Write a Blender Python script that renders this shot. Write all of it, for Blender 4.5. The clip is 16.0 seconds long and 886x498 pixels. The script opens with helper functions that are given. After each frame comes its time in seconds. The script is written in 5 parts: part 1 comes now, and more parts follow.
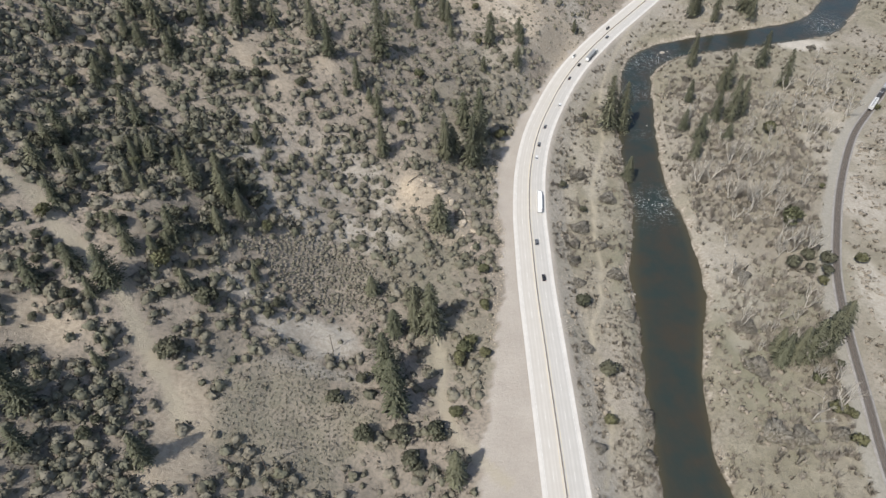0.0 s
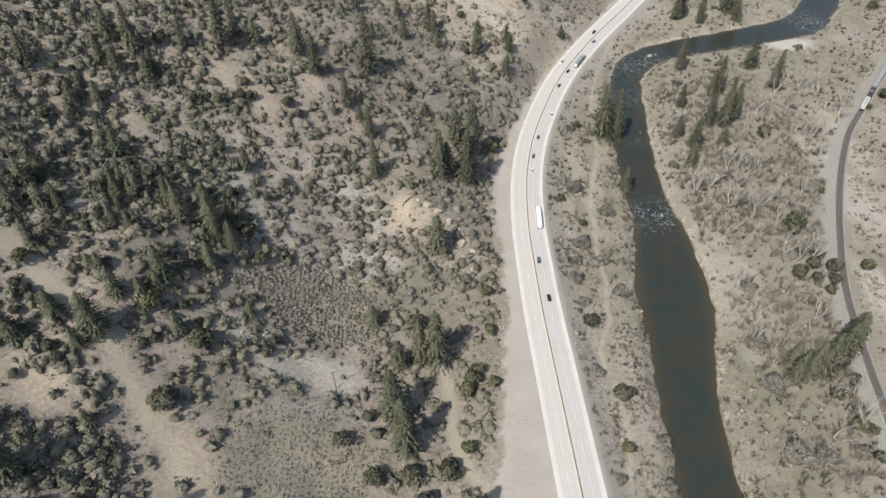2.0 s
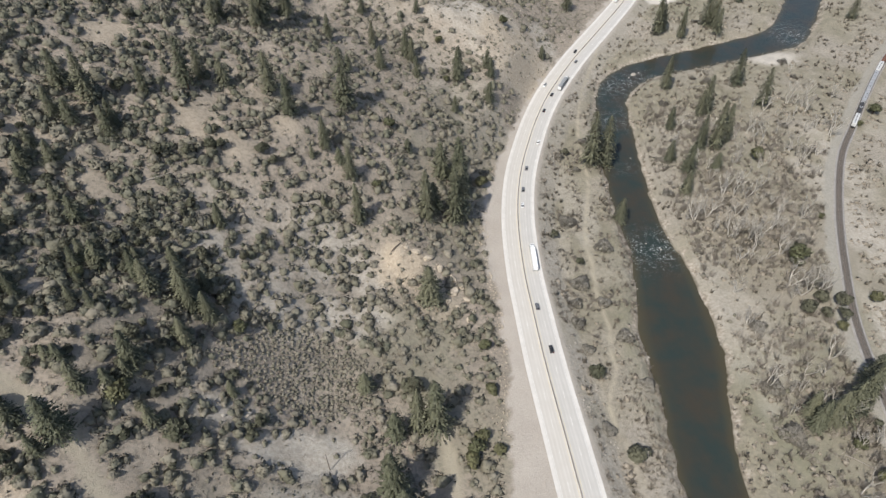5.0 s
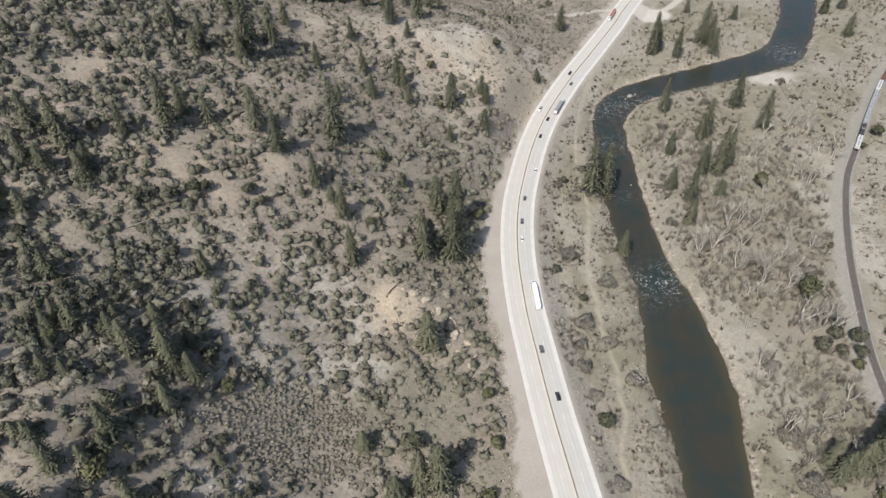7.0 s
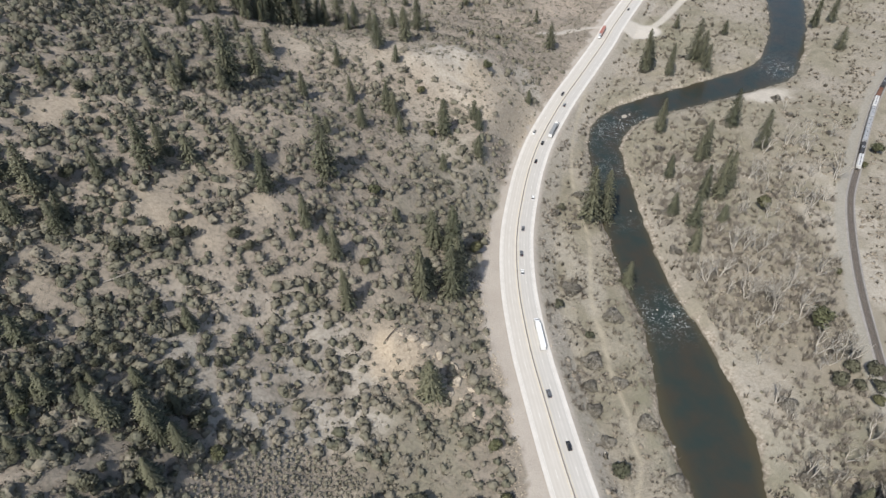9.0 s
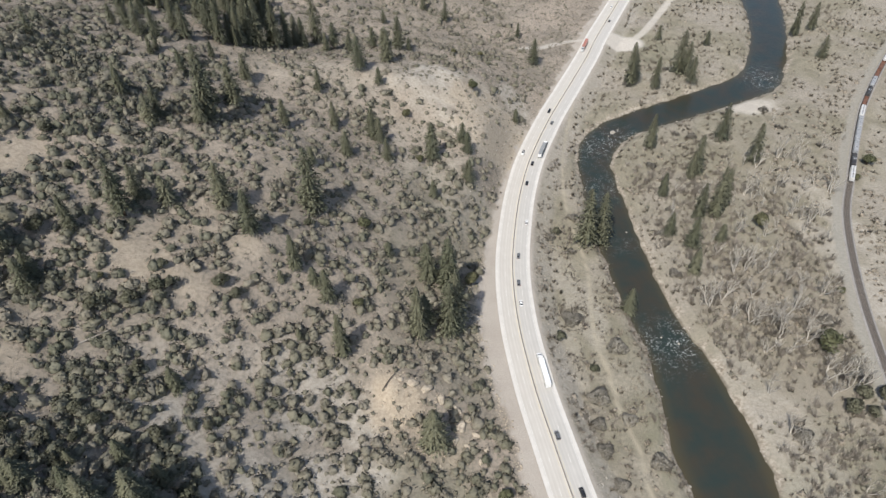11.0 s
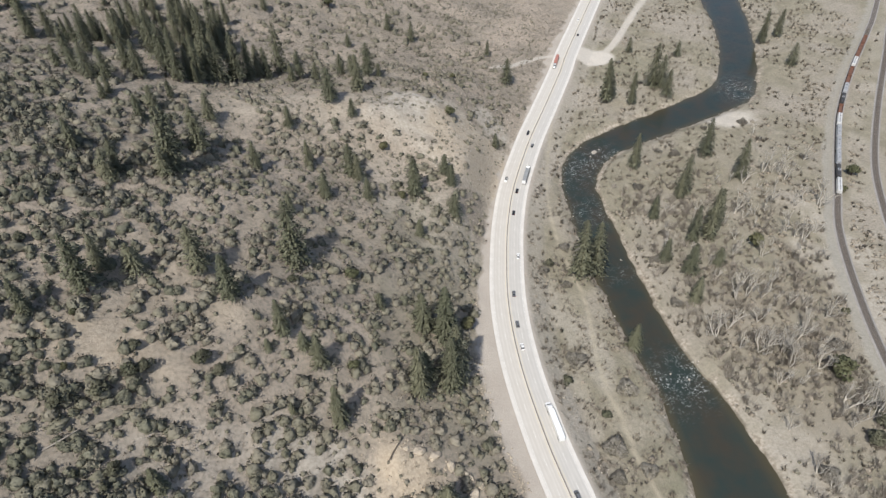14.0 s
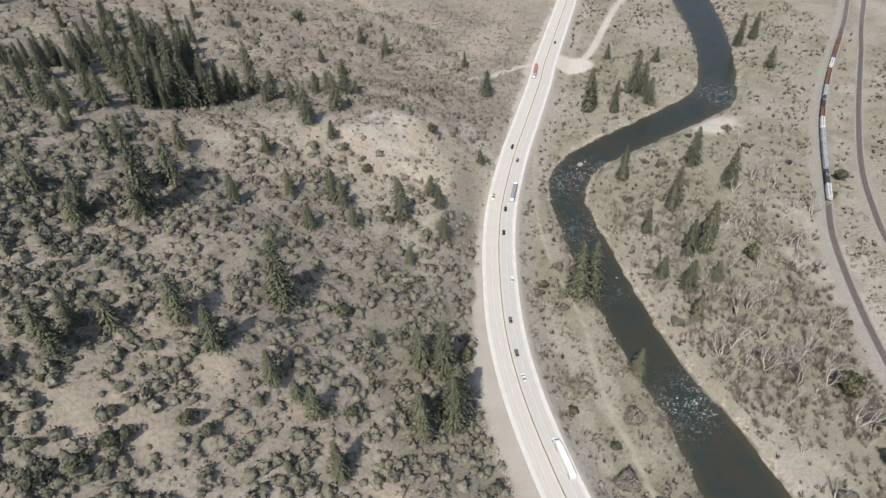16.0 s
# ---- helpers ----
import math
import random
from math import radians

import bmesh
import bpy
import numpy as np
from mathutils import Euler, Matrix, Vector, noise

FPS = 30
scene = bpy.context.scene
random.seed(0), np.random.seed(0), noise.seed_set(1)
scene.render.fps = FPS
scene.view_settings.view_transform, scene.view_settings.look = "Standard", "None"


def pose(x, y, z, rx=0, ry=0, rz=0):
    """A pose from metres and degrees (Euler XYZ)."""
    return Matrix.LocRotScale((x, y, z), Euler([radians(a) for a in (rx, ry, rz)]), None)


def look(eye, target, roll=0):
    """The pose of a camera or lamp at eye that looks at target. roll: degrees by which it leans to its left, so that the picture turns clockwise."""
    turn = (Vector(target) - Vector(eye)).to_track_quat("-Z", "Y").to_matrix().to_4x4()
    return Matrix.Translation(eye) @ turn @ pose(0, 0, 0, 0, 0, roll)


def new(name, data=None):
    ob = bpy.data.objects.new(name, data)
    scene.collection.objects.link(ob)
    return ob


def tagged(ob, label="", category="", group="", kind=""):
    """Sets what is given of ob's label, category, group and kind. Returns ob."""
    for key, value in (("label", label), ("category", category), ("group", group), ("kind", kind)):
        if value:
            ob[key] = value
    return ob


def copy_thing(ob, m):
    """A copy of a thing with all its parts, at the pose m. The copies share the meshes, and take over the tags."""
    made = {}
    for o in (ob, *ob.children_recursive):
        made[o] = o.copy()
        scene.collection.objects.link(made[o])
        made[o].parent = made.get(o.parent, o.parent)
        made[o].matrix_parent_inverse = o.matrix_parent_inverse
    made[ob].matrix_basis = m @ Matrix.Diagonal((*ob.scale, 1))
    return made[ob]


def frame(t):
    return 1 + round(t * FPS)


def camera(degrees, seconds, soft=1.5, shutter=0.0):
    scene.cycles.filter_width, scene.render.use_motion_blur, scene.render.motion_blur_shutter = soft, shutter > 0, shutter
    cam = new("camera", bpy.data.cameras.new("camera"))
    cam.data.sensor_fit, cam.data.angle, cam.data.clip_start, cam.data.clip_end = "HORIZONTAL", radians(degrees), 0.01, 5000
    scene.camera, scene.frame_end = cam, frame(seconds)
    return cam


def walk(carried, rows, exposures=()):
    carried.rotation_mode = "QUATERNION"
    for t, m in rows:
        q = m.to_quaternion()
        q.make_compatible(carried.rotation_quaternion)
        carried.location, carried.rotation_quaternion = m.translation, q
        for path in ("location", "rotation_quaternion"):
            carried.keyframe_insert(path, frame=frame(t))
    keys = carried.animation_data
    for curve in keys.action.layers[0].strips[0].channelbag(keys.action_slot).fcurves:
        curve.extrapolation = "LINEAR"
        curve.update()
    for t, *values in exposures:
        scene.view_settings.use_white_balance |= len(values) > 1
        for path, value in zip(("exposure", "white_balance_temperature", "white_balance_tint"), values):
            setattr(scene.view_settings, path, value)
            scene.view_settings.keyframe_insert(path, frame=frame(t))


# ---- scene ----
cam = camera(68.8, 16.0, 1.4)
PATH = [
    (0, (-3.559, 0.224, 268.357), (-3.585, 1.666, 266.972), -1.7),
    (0.5, (-6.772, 4.861, 268.356), (-6.784, 6.305, 266.972), -1.7),
    (1, (-9.872, 9.54, 268.383), (-9.865, 10.982, 266.997), -1.8),
    (1.5, (-12.706, 14.326, 268.443), (-12.68, 15.764, 267.054), -1.8),
    (2, (-15.144, 19.351, 268.521), (-15.101, 20.788, 267.131), -1.9),
    (2.5, (-17.104, 24.606, 268.645), (-17.043, 26.041, 267.254), -1.9),
    (3, (-18.518, 30.192, 268.825), (-18.441, 31.626, 267.433), -2.0),
    (5.5, (-22.66, 59.653, 271.235), (-22.526, 61.091, 269.852), -1.9),
    (6, (-23.211, 65.575, 271.484), (-23.068, 67.017, 270.105), -1.9),
    (6.5, (-23.615, 71.505, 271.752), (-23.463, 72.949, 270.376), -1.9),
    (7, (-23.998, 77.517, 272.011), (-23.837, 78.964, 270.64), -1.9),
    (7.5, (-24.525, 83.542, 272.255), (-24.354, 84.992, 270.887), -1.9),
    (8, (-25.271, 89.545, 272.47), (-25.089, 90.998, 271.108), -2.0),
    (8.5, (-26.246, 95.534, 272.645), (-26.052, 96.988, 271.286), -2.0),
    (9, (-27.434, 101.511, 272.766), (-27.224, 102.967, 271.411), -2.0),
    (11.5, (-34.569, 130.534, 273.8), (-34.267, 131.984, 272.456), -2.0),
    (12, (-36.101, 136.229, 273.874), (-35.782, 137.677, 272.532), -2.0),
    (12.5, (-37.697, 141.829, 273.918), (-37.36, 143.275, 272.577), -2.0),
    (13, (-39.222, 147.467, 273.935), (-38.864, 148.908, 272.596), -2.0),
    (13.5, (-40.656, 153.152, 273.928), (-40.274, 154.589, 272.591), -2.0),
    (14, (-41.952, 158.918, 273.899), (-41.545, 160.349, 272.562), -2.0),
    (14.5, (-43.067, 164.766, 273.844), (-42.637, 166.19, 272.508), -2.0),
    (15, (-44.004, 170.68, 273.786), (-43.553, 172.099, 272.45), -2.0),
    (15.5, (-44.808, 176.591, 273.745), (-44.337, 178.004, 272.41), -2.0),
    (16, (-45.546, 182.527, 273.724), (-45.055, 183.932, 272.388), -2.0),
]
walk(cam, [(t, look(eye, target, roll)) for t, eye, target, roll in PATH])

# ---------------------------------------------------------------- daylight
SUN_EL, SUN_FROM = 53.0, (-0.63, -0.78)
world = bpy.data.worlds.new("sky")
scene.world = world
world.use_nodes = True
sky = world.node_tree.nodes.new("ShaderNodeTexSky")
sky.sky_type, sky.sun_disc = "NISHITA", False
sky.sun_elevation, sky.sun_rotation = radians(SUN_EL), math.atan2(SUN_FROM[0], SUN_FROM[1])
sky.dust_density = 1.5
world.node_tree.links.new(sky.outputs[0], world.node_tree.nodes["Background"].inputs[0])
world.node_tree.nodes["Background"].inputs[1].default_value = 0.11
sun = new("sun", bpy.data.lights.new("sun", "SUN"))
sun.data.energy, sun.data.angle, sun.data.color = 3.6, radians(0.55), (1.0, 0.965, 0.915)
_s = Vector((SUN_FROM[0], SUN_FROM[1], math.tan(radians(SUN_EL)) * math.hypot(*SUN_FROM))).normalized()
sun.matrix_world = look(_s * 900, (0, 0, 0))
scene.view_settings.exposure = 0.25


# ---------------------------------------------------------------- materials
class Nodes:
    """A small builder round one node material."""

    def __init__(self, name, rough=0.9):
        self.mat = bpy.data.materials.new(name)
        self.mat.use_nodes = True
        self.tree = self.mat.node_tree
        self.bsdf = self.tree.nodes["Principled BSDF"]
        self.bsdf.inputs["Roughness"].default_value = rough
        self.bsdf.inputs["Specular IOR Level"].default_value = 0.25
        self.spot = self.add("ShaderNodeNewGeometry").outputs["Position"]

    def add(self, kind, **inputs):
        node = self.tree.nodes.new(kind)
        for key, value in inputs.items():
            self.put(node.inputs[key], value)
        return node

    def put(self, socket, value):
        if isinstance(value, bpy.types.NodeSocket):
            self.tree.links.new(value, socket)
        else:
            socket.default_value = value

    def noise(self, size, detail=3.0, rough=0.55, spot=None):
        return self.add("ShaderNodeTexNoise", Vector=spot or self.spot, Scale=1.0 / size, Detail=detail, Roughness=rough).outputs["Fac"]

    def attr(self, name):
        node = self.tree.nodes.new("ShaderNodeAttribute")
        node.attribute_name = name
        return node.outputs["Fac"]

    def ramp(self, value, low, high, a=0.0, b=1.0):
        node = self.add("ShaderNodeMapRange", Value=value)
        for key, v in zip(("From Min", "From Max", "To Min", "To Max"), (low, high, a, b)):
            node.inputs[key].default_value = v
        return node.outputs["Result"]

    def mix(self, factor, a, b, blend="MIX"):
        node = self.tree.nodes.new("ShaderNodeMix")
        node.data_type, node.blend_type = "RGBA", blend
        self.put(node.inputs["Factor"], factor)
        for socket, value in ((node.inputs[6], a), (node.inputs[7], b)):
            self.put(socket, (*value, 1) if isinstance(value, tuple) and len(value) == 3 else value)
        return node.outputs[2]

    def maths(self, op, a, b=0.0):
        node = self.tree.nodes.new("ShaderNodeMath")
        node.operation = op
        self.put(node.inputs[0], a)
        self.put(node.inputs[1], b)
        return node.outputs[0]

    def colour(self, value):
        self.put(self.bsdf.inputs["Base Color"], (*value, 1) if isinstance(value, tuple) and len(value) == 3 else value)
        return self

    def bump(self, height, depth, strength=0.6):
        node = self.add("ShaderNodeBump", Height=height, Strength=strength, Distance=depth)
        self.put(self.bsdf.inputs["Normal"], node.outputs["Normal"])
        return self

    def set(self, **values):
        for key, value in values.items():
            self.put(self.bsdf.inputs[key.replace("_", " ")], value)
        return self


def worn(name, colour, other, size=1.0, rough=0.7, metal=0.0, fine=0.15, bump=0.0, spread=(0.35, 0.65)):
    """A plain surface with blotches of a second colour at one size and grain at another."""
    n = Nodes(name, rough)
    base = n.mix(n.ramp(n.noise(size, 4), *spread), colour, other)
    grain = n.ramp(n.noise(size * 0.12, 2), 0.2, 0.8, 1 - fine, 1 + fine)
    n.colour(n.mix(1.0, base, n.add("ShaderNodeCombineColor", Red=grain, Green=grain, Blue=grain).outputs[0], "MULTIPLY"))
    n.set(Metallic=metal)
    if bump:
        n.bump(n.noise(size * 0.3, 4), bump)
    return n.mat


def soil_material():
    n = Nodes("soil", 0.95)
    big, mid, small, grain = n.noise(55, 4), n.noise(9, 5, 0.62), n.noise(1.6, 4, 0.65), n.noise(0.35, 3, 0.7)
    hillside = n.mix(n.ramp(mid, 0.36, 0.62), (0.235, 0.202, 0.158), (0.325, 0.280, 0.224))
    hillside = n.mix(n.ramp(big, 0.42, 0.64), hillside, (0.365, 0.308, 0.244))
    hillside = n.mix(n.ramp(small, 0.46, 0.62, 0, 0.55), hillside, (0.120, 0.109, 0.085))
    hillside = n.mix(n.ramp(n.noise(0.8, 3, 0.7), 0.56, 0.68, 0, 0.55), hillside, (0.40, 0.36, 0.30))
    meadow = n.mix(n.ramp(mid, 0.38, 0.62), (0.295, 0.266, 0.197), (0.220, 0.199, 0.142))
    meadow = n.mix(n.ramp(big, 0.45, 0.62, 0, 0.7), meadow, (0.36, 0.32, 0.268))
    meadow = n.mix(n.ramp(small, 0.44, 0.64, 0, 0.62), meadow, (0.18, 0.16, 0.12))
    meadow = n.mix(n.maths("MULTIPLY", n.attr("wood"), n.ramp(small, 0.3, 0.6, 0.35, 0.8)), meadow, (0.265, 0.235, 0.182))
    base = n.mix(n.attr("flat"), hillside, meadow)
    base = n.mix(n.maths("MULTIPLY", n.attr("green"), n.ramp(mid, 0.3, 0.6, 0.25, 0.9)), base, (0.205, 0.198, 0.132))
    pale = n.mix(n.ramp(small, 0.35, 0.7), (0.475, 0.432, 0.365), (0.345, 0.312, 0.255))
    base = n.mix(n.maths("MULTIPLY", n.attr("pale"), n.ramp(mid, 0.28, 0.52, 0.35, 1)), base, pale)
    tan = n.mix(n.ramp(small, 0.35, 0.65), (0.47, 0.395, 0.295), (0.35, 0.29, 0.215))
    base = n.mix(n.attr("tan"), base, tan)
    gravel = n.mix(n.ramp(n.noise(14, 5), 0.35, 0.65), (0.455, 0.408, 0.348), (0.405, 0.36, 0.305))
    gravel = n.mix(n.ramp(grain, 0.4, 0.75, 0, 0.35), gravel, (0.25, 0.22, 0.18))
    base = n.mix(n.attr("gravel"), base, gravel)
    base = n.mix(n.attr("turnoff"), base, n.mix(n.ramp(small, 0.35, 0.65), (0.56, 0.52, 0.45), (0.50, 0.455, 0.39)))
    base = n.mix(n.maths("MULTIPLY", n.attr("path"), n.ramp(small, 0.25, 0.5, 0.5, 0.9)), base, (0.40, 0.352, 0.262))
    base = n.mix(n.attr("apron"), base, n.mix(n.ramp(small, 0.35, 0.65), (0.335, 0.315, 0.268), (0.285, 0.266, 0.222)))
    shore = n.mix(n.ramp(small, 0.4, 0.6), (0.45, 0.40, 0.325), (0.25, 0.21, 0.16))
    base = n.mix(n.attr("shore"), base, shore)
    wet = n.mix(n.attr("wet"), base, (0.085, 0.07, 0.045))
    n.colour(wet)
    n.bump(n.maths("ADD", n.maths("MULTIPLY", small, 0.7), n.maths("MULTIPLY", grain, 0.35)), 0.55, 0.9)
    return n.mat


def water_material():
    n = Nodes("river_water", 0.12)
    bed = n.mix(n.ramp(n.noise(17, 4), 0.38, 0.66), (0.030, 0.041, 0.036), (0.047, 0.042, 0.031))
    bed = n.mix(n.attr("shallow"), bed, (0.075, 0.062, 0.036))
    stretched = n.add("ShaderNodeMapping", Vector=n.spot, Scale=(1.0, 0.45, 1.0)).outputs[0]
    foam = n.maths("MULTIPLY", n.maths("MULTIPLY", n.attr("riffle"), n.ramp(n.noise(4.5, 2), 0.42, 0.6)), n.ramp(n.noise(1.3, 8, 0.8), 0.52, 0.60))
    n.colour(n.mix(foam, bed, (0.62, 0.63, 0.60)))
    n.set(Roughness=n.ramp(foam, 0, 1, 0.10, 0.8), IOR=1.33)
    n.bsdf.inputs["Specular IOR Level"].default_value = 0.5
    ripple = n.maths("ADD", n.noise(2.6, 4, 0.6, stretched), n.maths("MULTIPLY", n.noise(0.7, 3), n.maths("ADD", 0.2, n.attr("riffle"))))
    n.bump(ripple, 0.35, 0.5)
    return n.mat


def leaf_material(name, dark, light, grey, random_by="tint"):
    """Foliage whose colour drifts from plant to plant and from clump to clump."""
    n = Nodes(name, 0.75)
    leaf = n.add("ShaderNodeNewGeometry").outputs["Random Per Island"]
    whole = n.attr("tint") if random_by == "tint" else n.add("ShaderNodeObjectInfo").outputs["Random"]
    base = n.mix(whole, dark, light)
    base = n.mix(n.ramp(leaf, 0, 1, 0, 0.45), base, grey)
    n.colour(base)
    # each leaf is shaded as a piece of the rounded mass that it belongs to
    mass = n.tree.nodes.new("ShaderNodeAttribute")
    mass.attribute_name = "dome"
    turned = n.add("ShaderNodeVectorTransform", Vector=mass.outputs["Vector"])
    turned.vector_type, turned.convert_from, turned.convert_to = "NORMAL", "OBJECT", "WORLD"
    n.put(n.bsdf.inputs["Normal"], turned.outputs[0])
    return n.mat


SOIL = soil_material()
WATER = water_material()
def pavement_material(name, base, other, track):
    """Concrete with blotches, cross joints too fine to see and greyer wheel tracks along the lanes."""
    n = Nodes(name, 0.92)
    n.bsdf.inputs["Specular IOR Level"].default_value = 0.1
    c = n.mix(n.ramp(n.noise(6.0, 5, 0.6), 0.35, 0.65), base, other)
    long = n.add("ShaderNodeMapping", Vector=n.spot, Scale=(1.0, 0.08, 1.0)).outputs[0]
    c = n.mix(n.maths("MULTIPLY", n.attr("wear"), n.ramp(n.noise(0.9, 3, 0.6, long), 0.3, 0.65, 0.45, 0.9)), c, track)
    c = n.mix(n.ramp(n.noise(1.2, 4, 0.7), 0.55, 0.75, 0, 0.25), c, (0.50, 0.48, 0.44))
    n.colour(c)
    return n.mat


SOUTHBOUND = pavement_material("southbound_concrete", (0.585, 0.555, 0.50), (0.54, 0.51, 0.455), (0.49, 0.455, 0.40))
NORTHBOUND = pavement_material("northbound_concrete", (0.555, 0.53, 0.485), (0.51, 0.485, 0.44), (0.45, 0.43, 0.39))
SHOULDER = worn("shoulder_concrete", (0.64, 0.61, 0.555), (0.58, 0.55, 0.50), 6.0, 0.85, fine=0.05)
BARRIER = worn("barrier_concrete", (0.33, 0.29, 0.25), (0.22, 0.195, 0.17), 2.0, 0.9)
LINE_WHITE = worn("white_road_paint", (0.70, 0.69, 0.65), (0.60, 0.585, 0.54), 1.5, 0.7)
LINE_YELLOW = worn("yellow_road_paint", (0.60, 0.50, 0.28), (0.58, 0.52, 0.38), 1.5, 0.7)
BALLAST = worn("ballast_stone", (0.32, 0.30, 0.275), (0.26, 0.243, 0.22), 3.0, 0.95, fine=0.35, bump=0.12)
BALLAST_DARK = worn("oiled_ballast", (0.165, 0.147, 0.130), (0.125, 0.112, 0.098), 2.0, 0.95, fine=0.3, bump=0.12)
RAIL_STEEL = worn("rail_steel", (0.30, 0.25, 0.22), (0.20, 0.15, 0.12), 1.0, 0.45, metal=0.7)
TIE_WOOD = worn("creosoted_tie", (0.09, 0.075, 0.06), (0.14, 0.12, 0.10), 0.5, 0.9)
ROCK = worn("grey_rock", (0.46, 0.415, 0.35), (0.33, 0.295, 0.245), 1.5, 0.95, fine=0.25, bump=0.2)
TAN_ROCK = worn("tan_rock", (0.50, 0.43, 0.33), (0.38, 0.32, 0.245), 2.0, 0.95, fine=0.2, bump=0.25)
BARK = worn("pine_bark", (0.155, 0.105, 0.07), (0.09, 0.065, 0.048), 0.6, 0.95, fine=0.3)
PALE_BARK = worn("cottonwood_bark", (0.54, 0.50, 0.435), (0.42, 0.385, 0.325), 0.8, 0.9)
LOG_WOOD = worn("weathered_log", (0.33, 0.30, 0.255), (0.24, 0.21, 0.175), 0.6, 0.95)
POLE_WOOD = worn("weathered_pole", (0.16, 0.13, 0.10), (0.11, 0.09, 0.07), 0.5, 0.9)
PINE_LEAF = leaf_material("pine_needles", (0.100, 0.109, 0.064), (0.180, 0.178, 0.109), (0.213, 0.209, 0.152), "object")
THICKET_LEAF = leaf_material("dark_tree_leaves", (0.093, 0.100, 0.061), (0.156, 0.153, 0.101), (0.198, 0.190, 0.135), "object")
OLIVE_LEAF = leaf_material("juniper_leaves", (0.112, 0.122, 0.062), (0.175, 0.169, 0.083), (0.175, 0.168, 0.106), "object")
SHRUB_LEAF = leaf_material("shrub_leaves", (0.139, 0.137, 0.092), (0.260, 0.234, 0.186), (0.234, 0.213, 0.158))
MAHOGANY_LEAF = leaf_material("mahogany_leaves", (0.090, 0.094, 0.062), (0.191, 0.186, 0.136), (0.211, 0.201, 0.146))
CLUMP_TWIG = leaf_material("willow_bush_twigs", (0.265, 0.245, 0.203), (0.372, 0.341, 0.282), (0.446, 0.414, 0.355), "object")
CLUMP_BRUSH = leaf_material("bank_twigs", (0.244, 0.213, 0.170), (0.377, 0.335, 0.275), (0.439, 0.388, 0.328))
SAGE_LEAF = leaf_material("sagebrush_leaves", (0.225, 0.196, 0.148), (0.334, 0.292, 0.232), (0.309, 0.260, 0.200))
SLIVER_TWIG = leaf_material("thicket_twigs", (0.350, 0.301, 0.236), (0.549, 0.483, 0.398), (0.539, 0.481, 0.403))
WILLOW_TWIG = leaf_material("willow_twigs", (0.200, 0.176, 0.123), (0.395, 0.342, 0.267), (0.435, 0.378, 0.311))


# ---------------------------------------------------------------- mesh helpers
def mesh_from(name, verts, faces, mats=(), smooth=False):
    """A mesh from a vertex array and an array of triangles or quads."""
    me = bpy.data.meshes.new(name)
    verts, faces = np.asarray(verts, np.float32), np.asarray(faces, np.int32)
    k = faces.shape[1]
    me.vertices.add(len(verts))
    me.vertices.foreach_set("co", verts.ravel())
    me.loops.add(faces.size)
    me.loops.foreach_set("vertex_index", faces.ravel())
    me.polygons.add(len(faces))
    me.polygons.foreach_set("loop_start", np.arange(0, faces.size, k, dtype=np.int32))
    me.update(calc_edges=True)
    for m in mats:
        me.materials.append(m)
    if smooth:
        me.polygons.foreach_set("use_smooth", np.ones(len(faces), bool))
    return me


def values(me, name, data):
    me.attributes.new(name, "FLOAT", "POINT").data.foreach_set("value", np.asarray(data, np.float32))


def domes(me, data):
    """The way that each vertex of a leafy mass faces."""
    data = np.asarray(data, np.float32)
    data = data / (np.linalg.norm(data, axis=1)[:, None] + 1e-9)
    me.attributes.new("dome", "FLOAT_VECTOR", "POINT").data.foreach_set("vector", data.ravel())
    return me


def part(name, bm, material, parent, label=""):
    """Links a bmesh, or a ready mesh, as one mesh object under a thing or a part."""
    if isinstance(bm, bmesh.types.BMesh):
        me = bpy.data.meshes.new(name)
        bm.to_mesh(me)
        bm.free()
    else:
        me = bm
    if not me.materials:
        me.materials.append(material)
    ob = new(name, me)
    ob.parent = parent
    if label:
        ob["label"] = label
    return ob


def ribbon(curve, offsets, heights, z=0.0):
    """Strip along a curve: one column of vertices for each sideways offset (left positive)."""
    c = curve[:, :2]
    tan = np.gradient(c, axis=0)
    tan /= np.linalg.norm(tan, axis=1)[:, None]
    normal = np.stack([-tan[:, 1], tan[:, 0]], 1)
    n, k = len(c), len(offsets)
    v = np.zeros((n, k, 3))
    for i, (o, h) in enumerate(zip(offsets, heights)):
        v[:, i, :2] = c + normal * np.reshape(o, (-1, 1))
        v[:, i, 2] = z + h
    a = (np.arange(n - 1)[:, None] * k + np.arange(k - 1)).ravel()
    return v.reshape(-1, 3), np.stack([a, a + 1, a + k + 1, a + k], 1)[:, ::-1]


def stretch(curve, south, north):
    """The samples of a curve whose y lies between two values."""
    return curve[(curve[:, 1] >= south) & (curve[:, 1] <= north)]


def offset_point(curve, y, offset, toward=1):
    """Place and heading on a curve at a given y, set sideways."""
    i = int(np.argmin(np.abs(curve[:, 1] - y)))
    i = min(max(i, 1), len(curve) - 2)
    t = curve[i + 1, :2] - curve[i - 1, :2]
    t = t / np.linalg.norm(t)
    p = curve[i, :2] + (y - curve[i, 1]) / t[1] * t + offset * np.array([-t[1], t[0]])
    return p[0], p[1], math.degrees(math.atan2(t[1], t[0]))

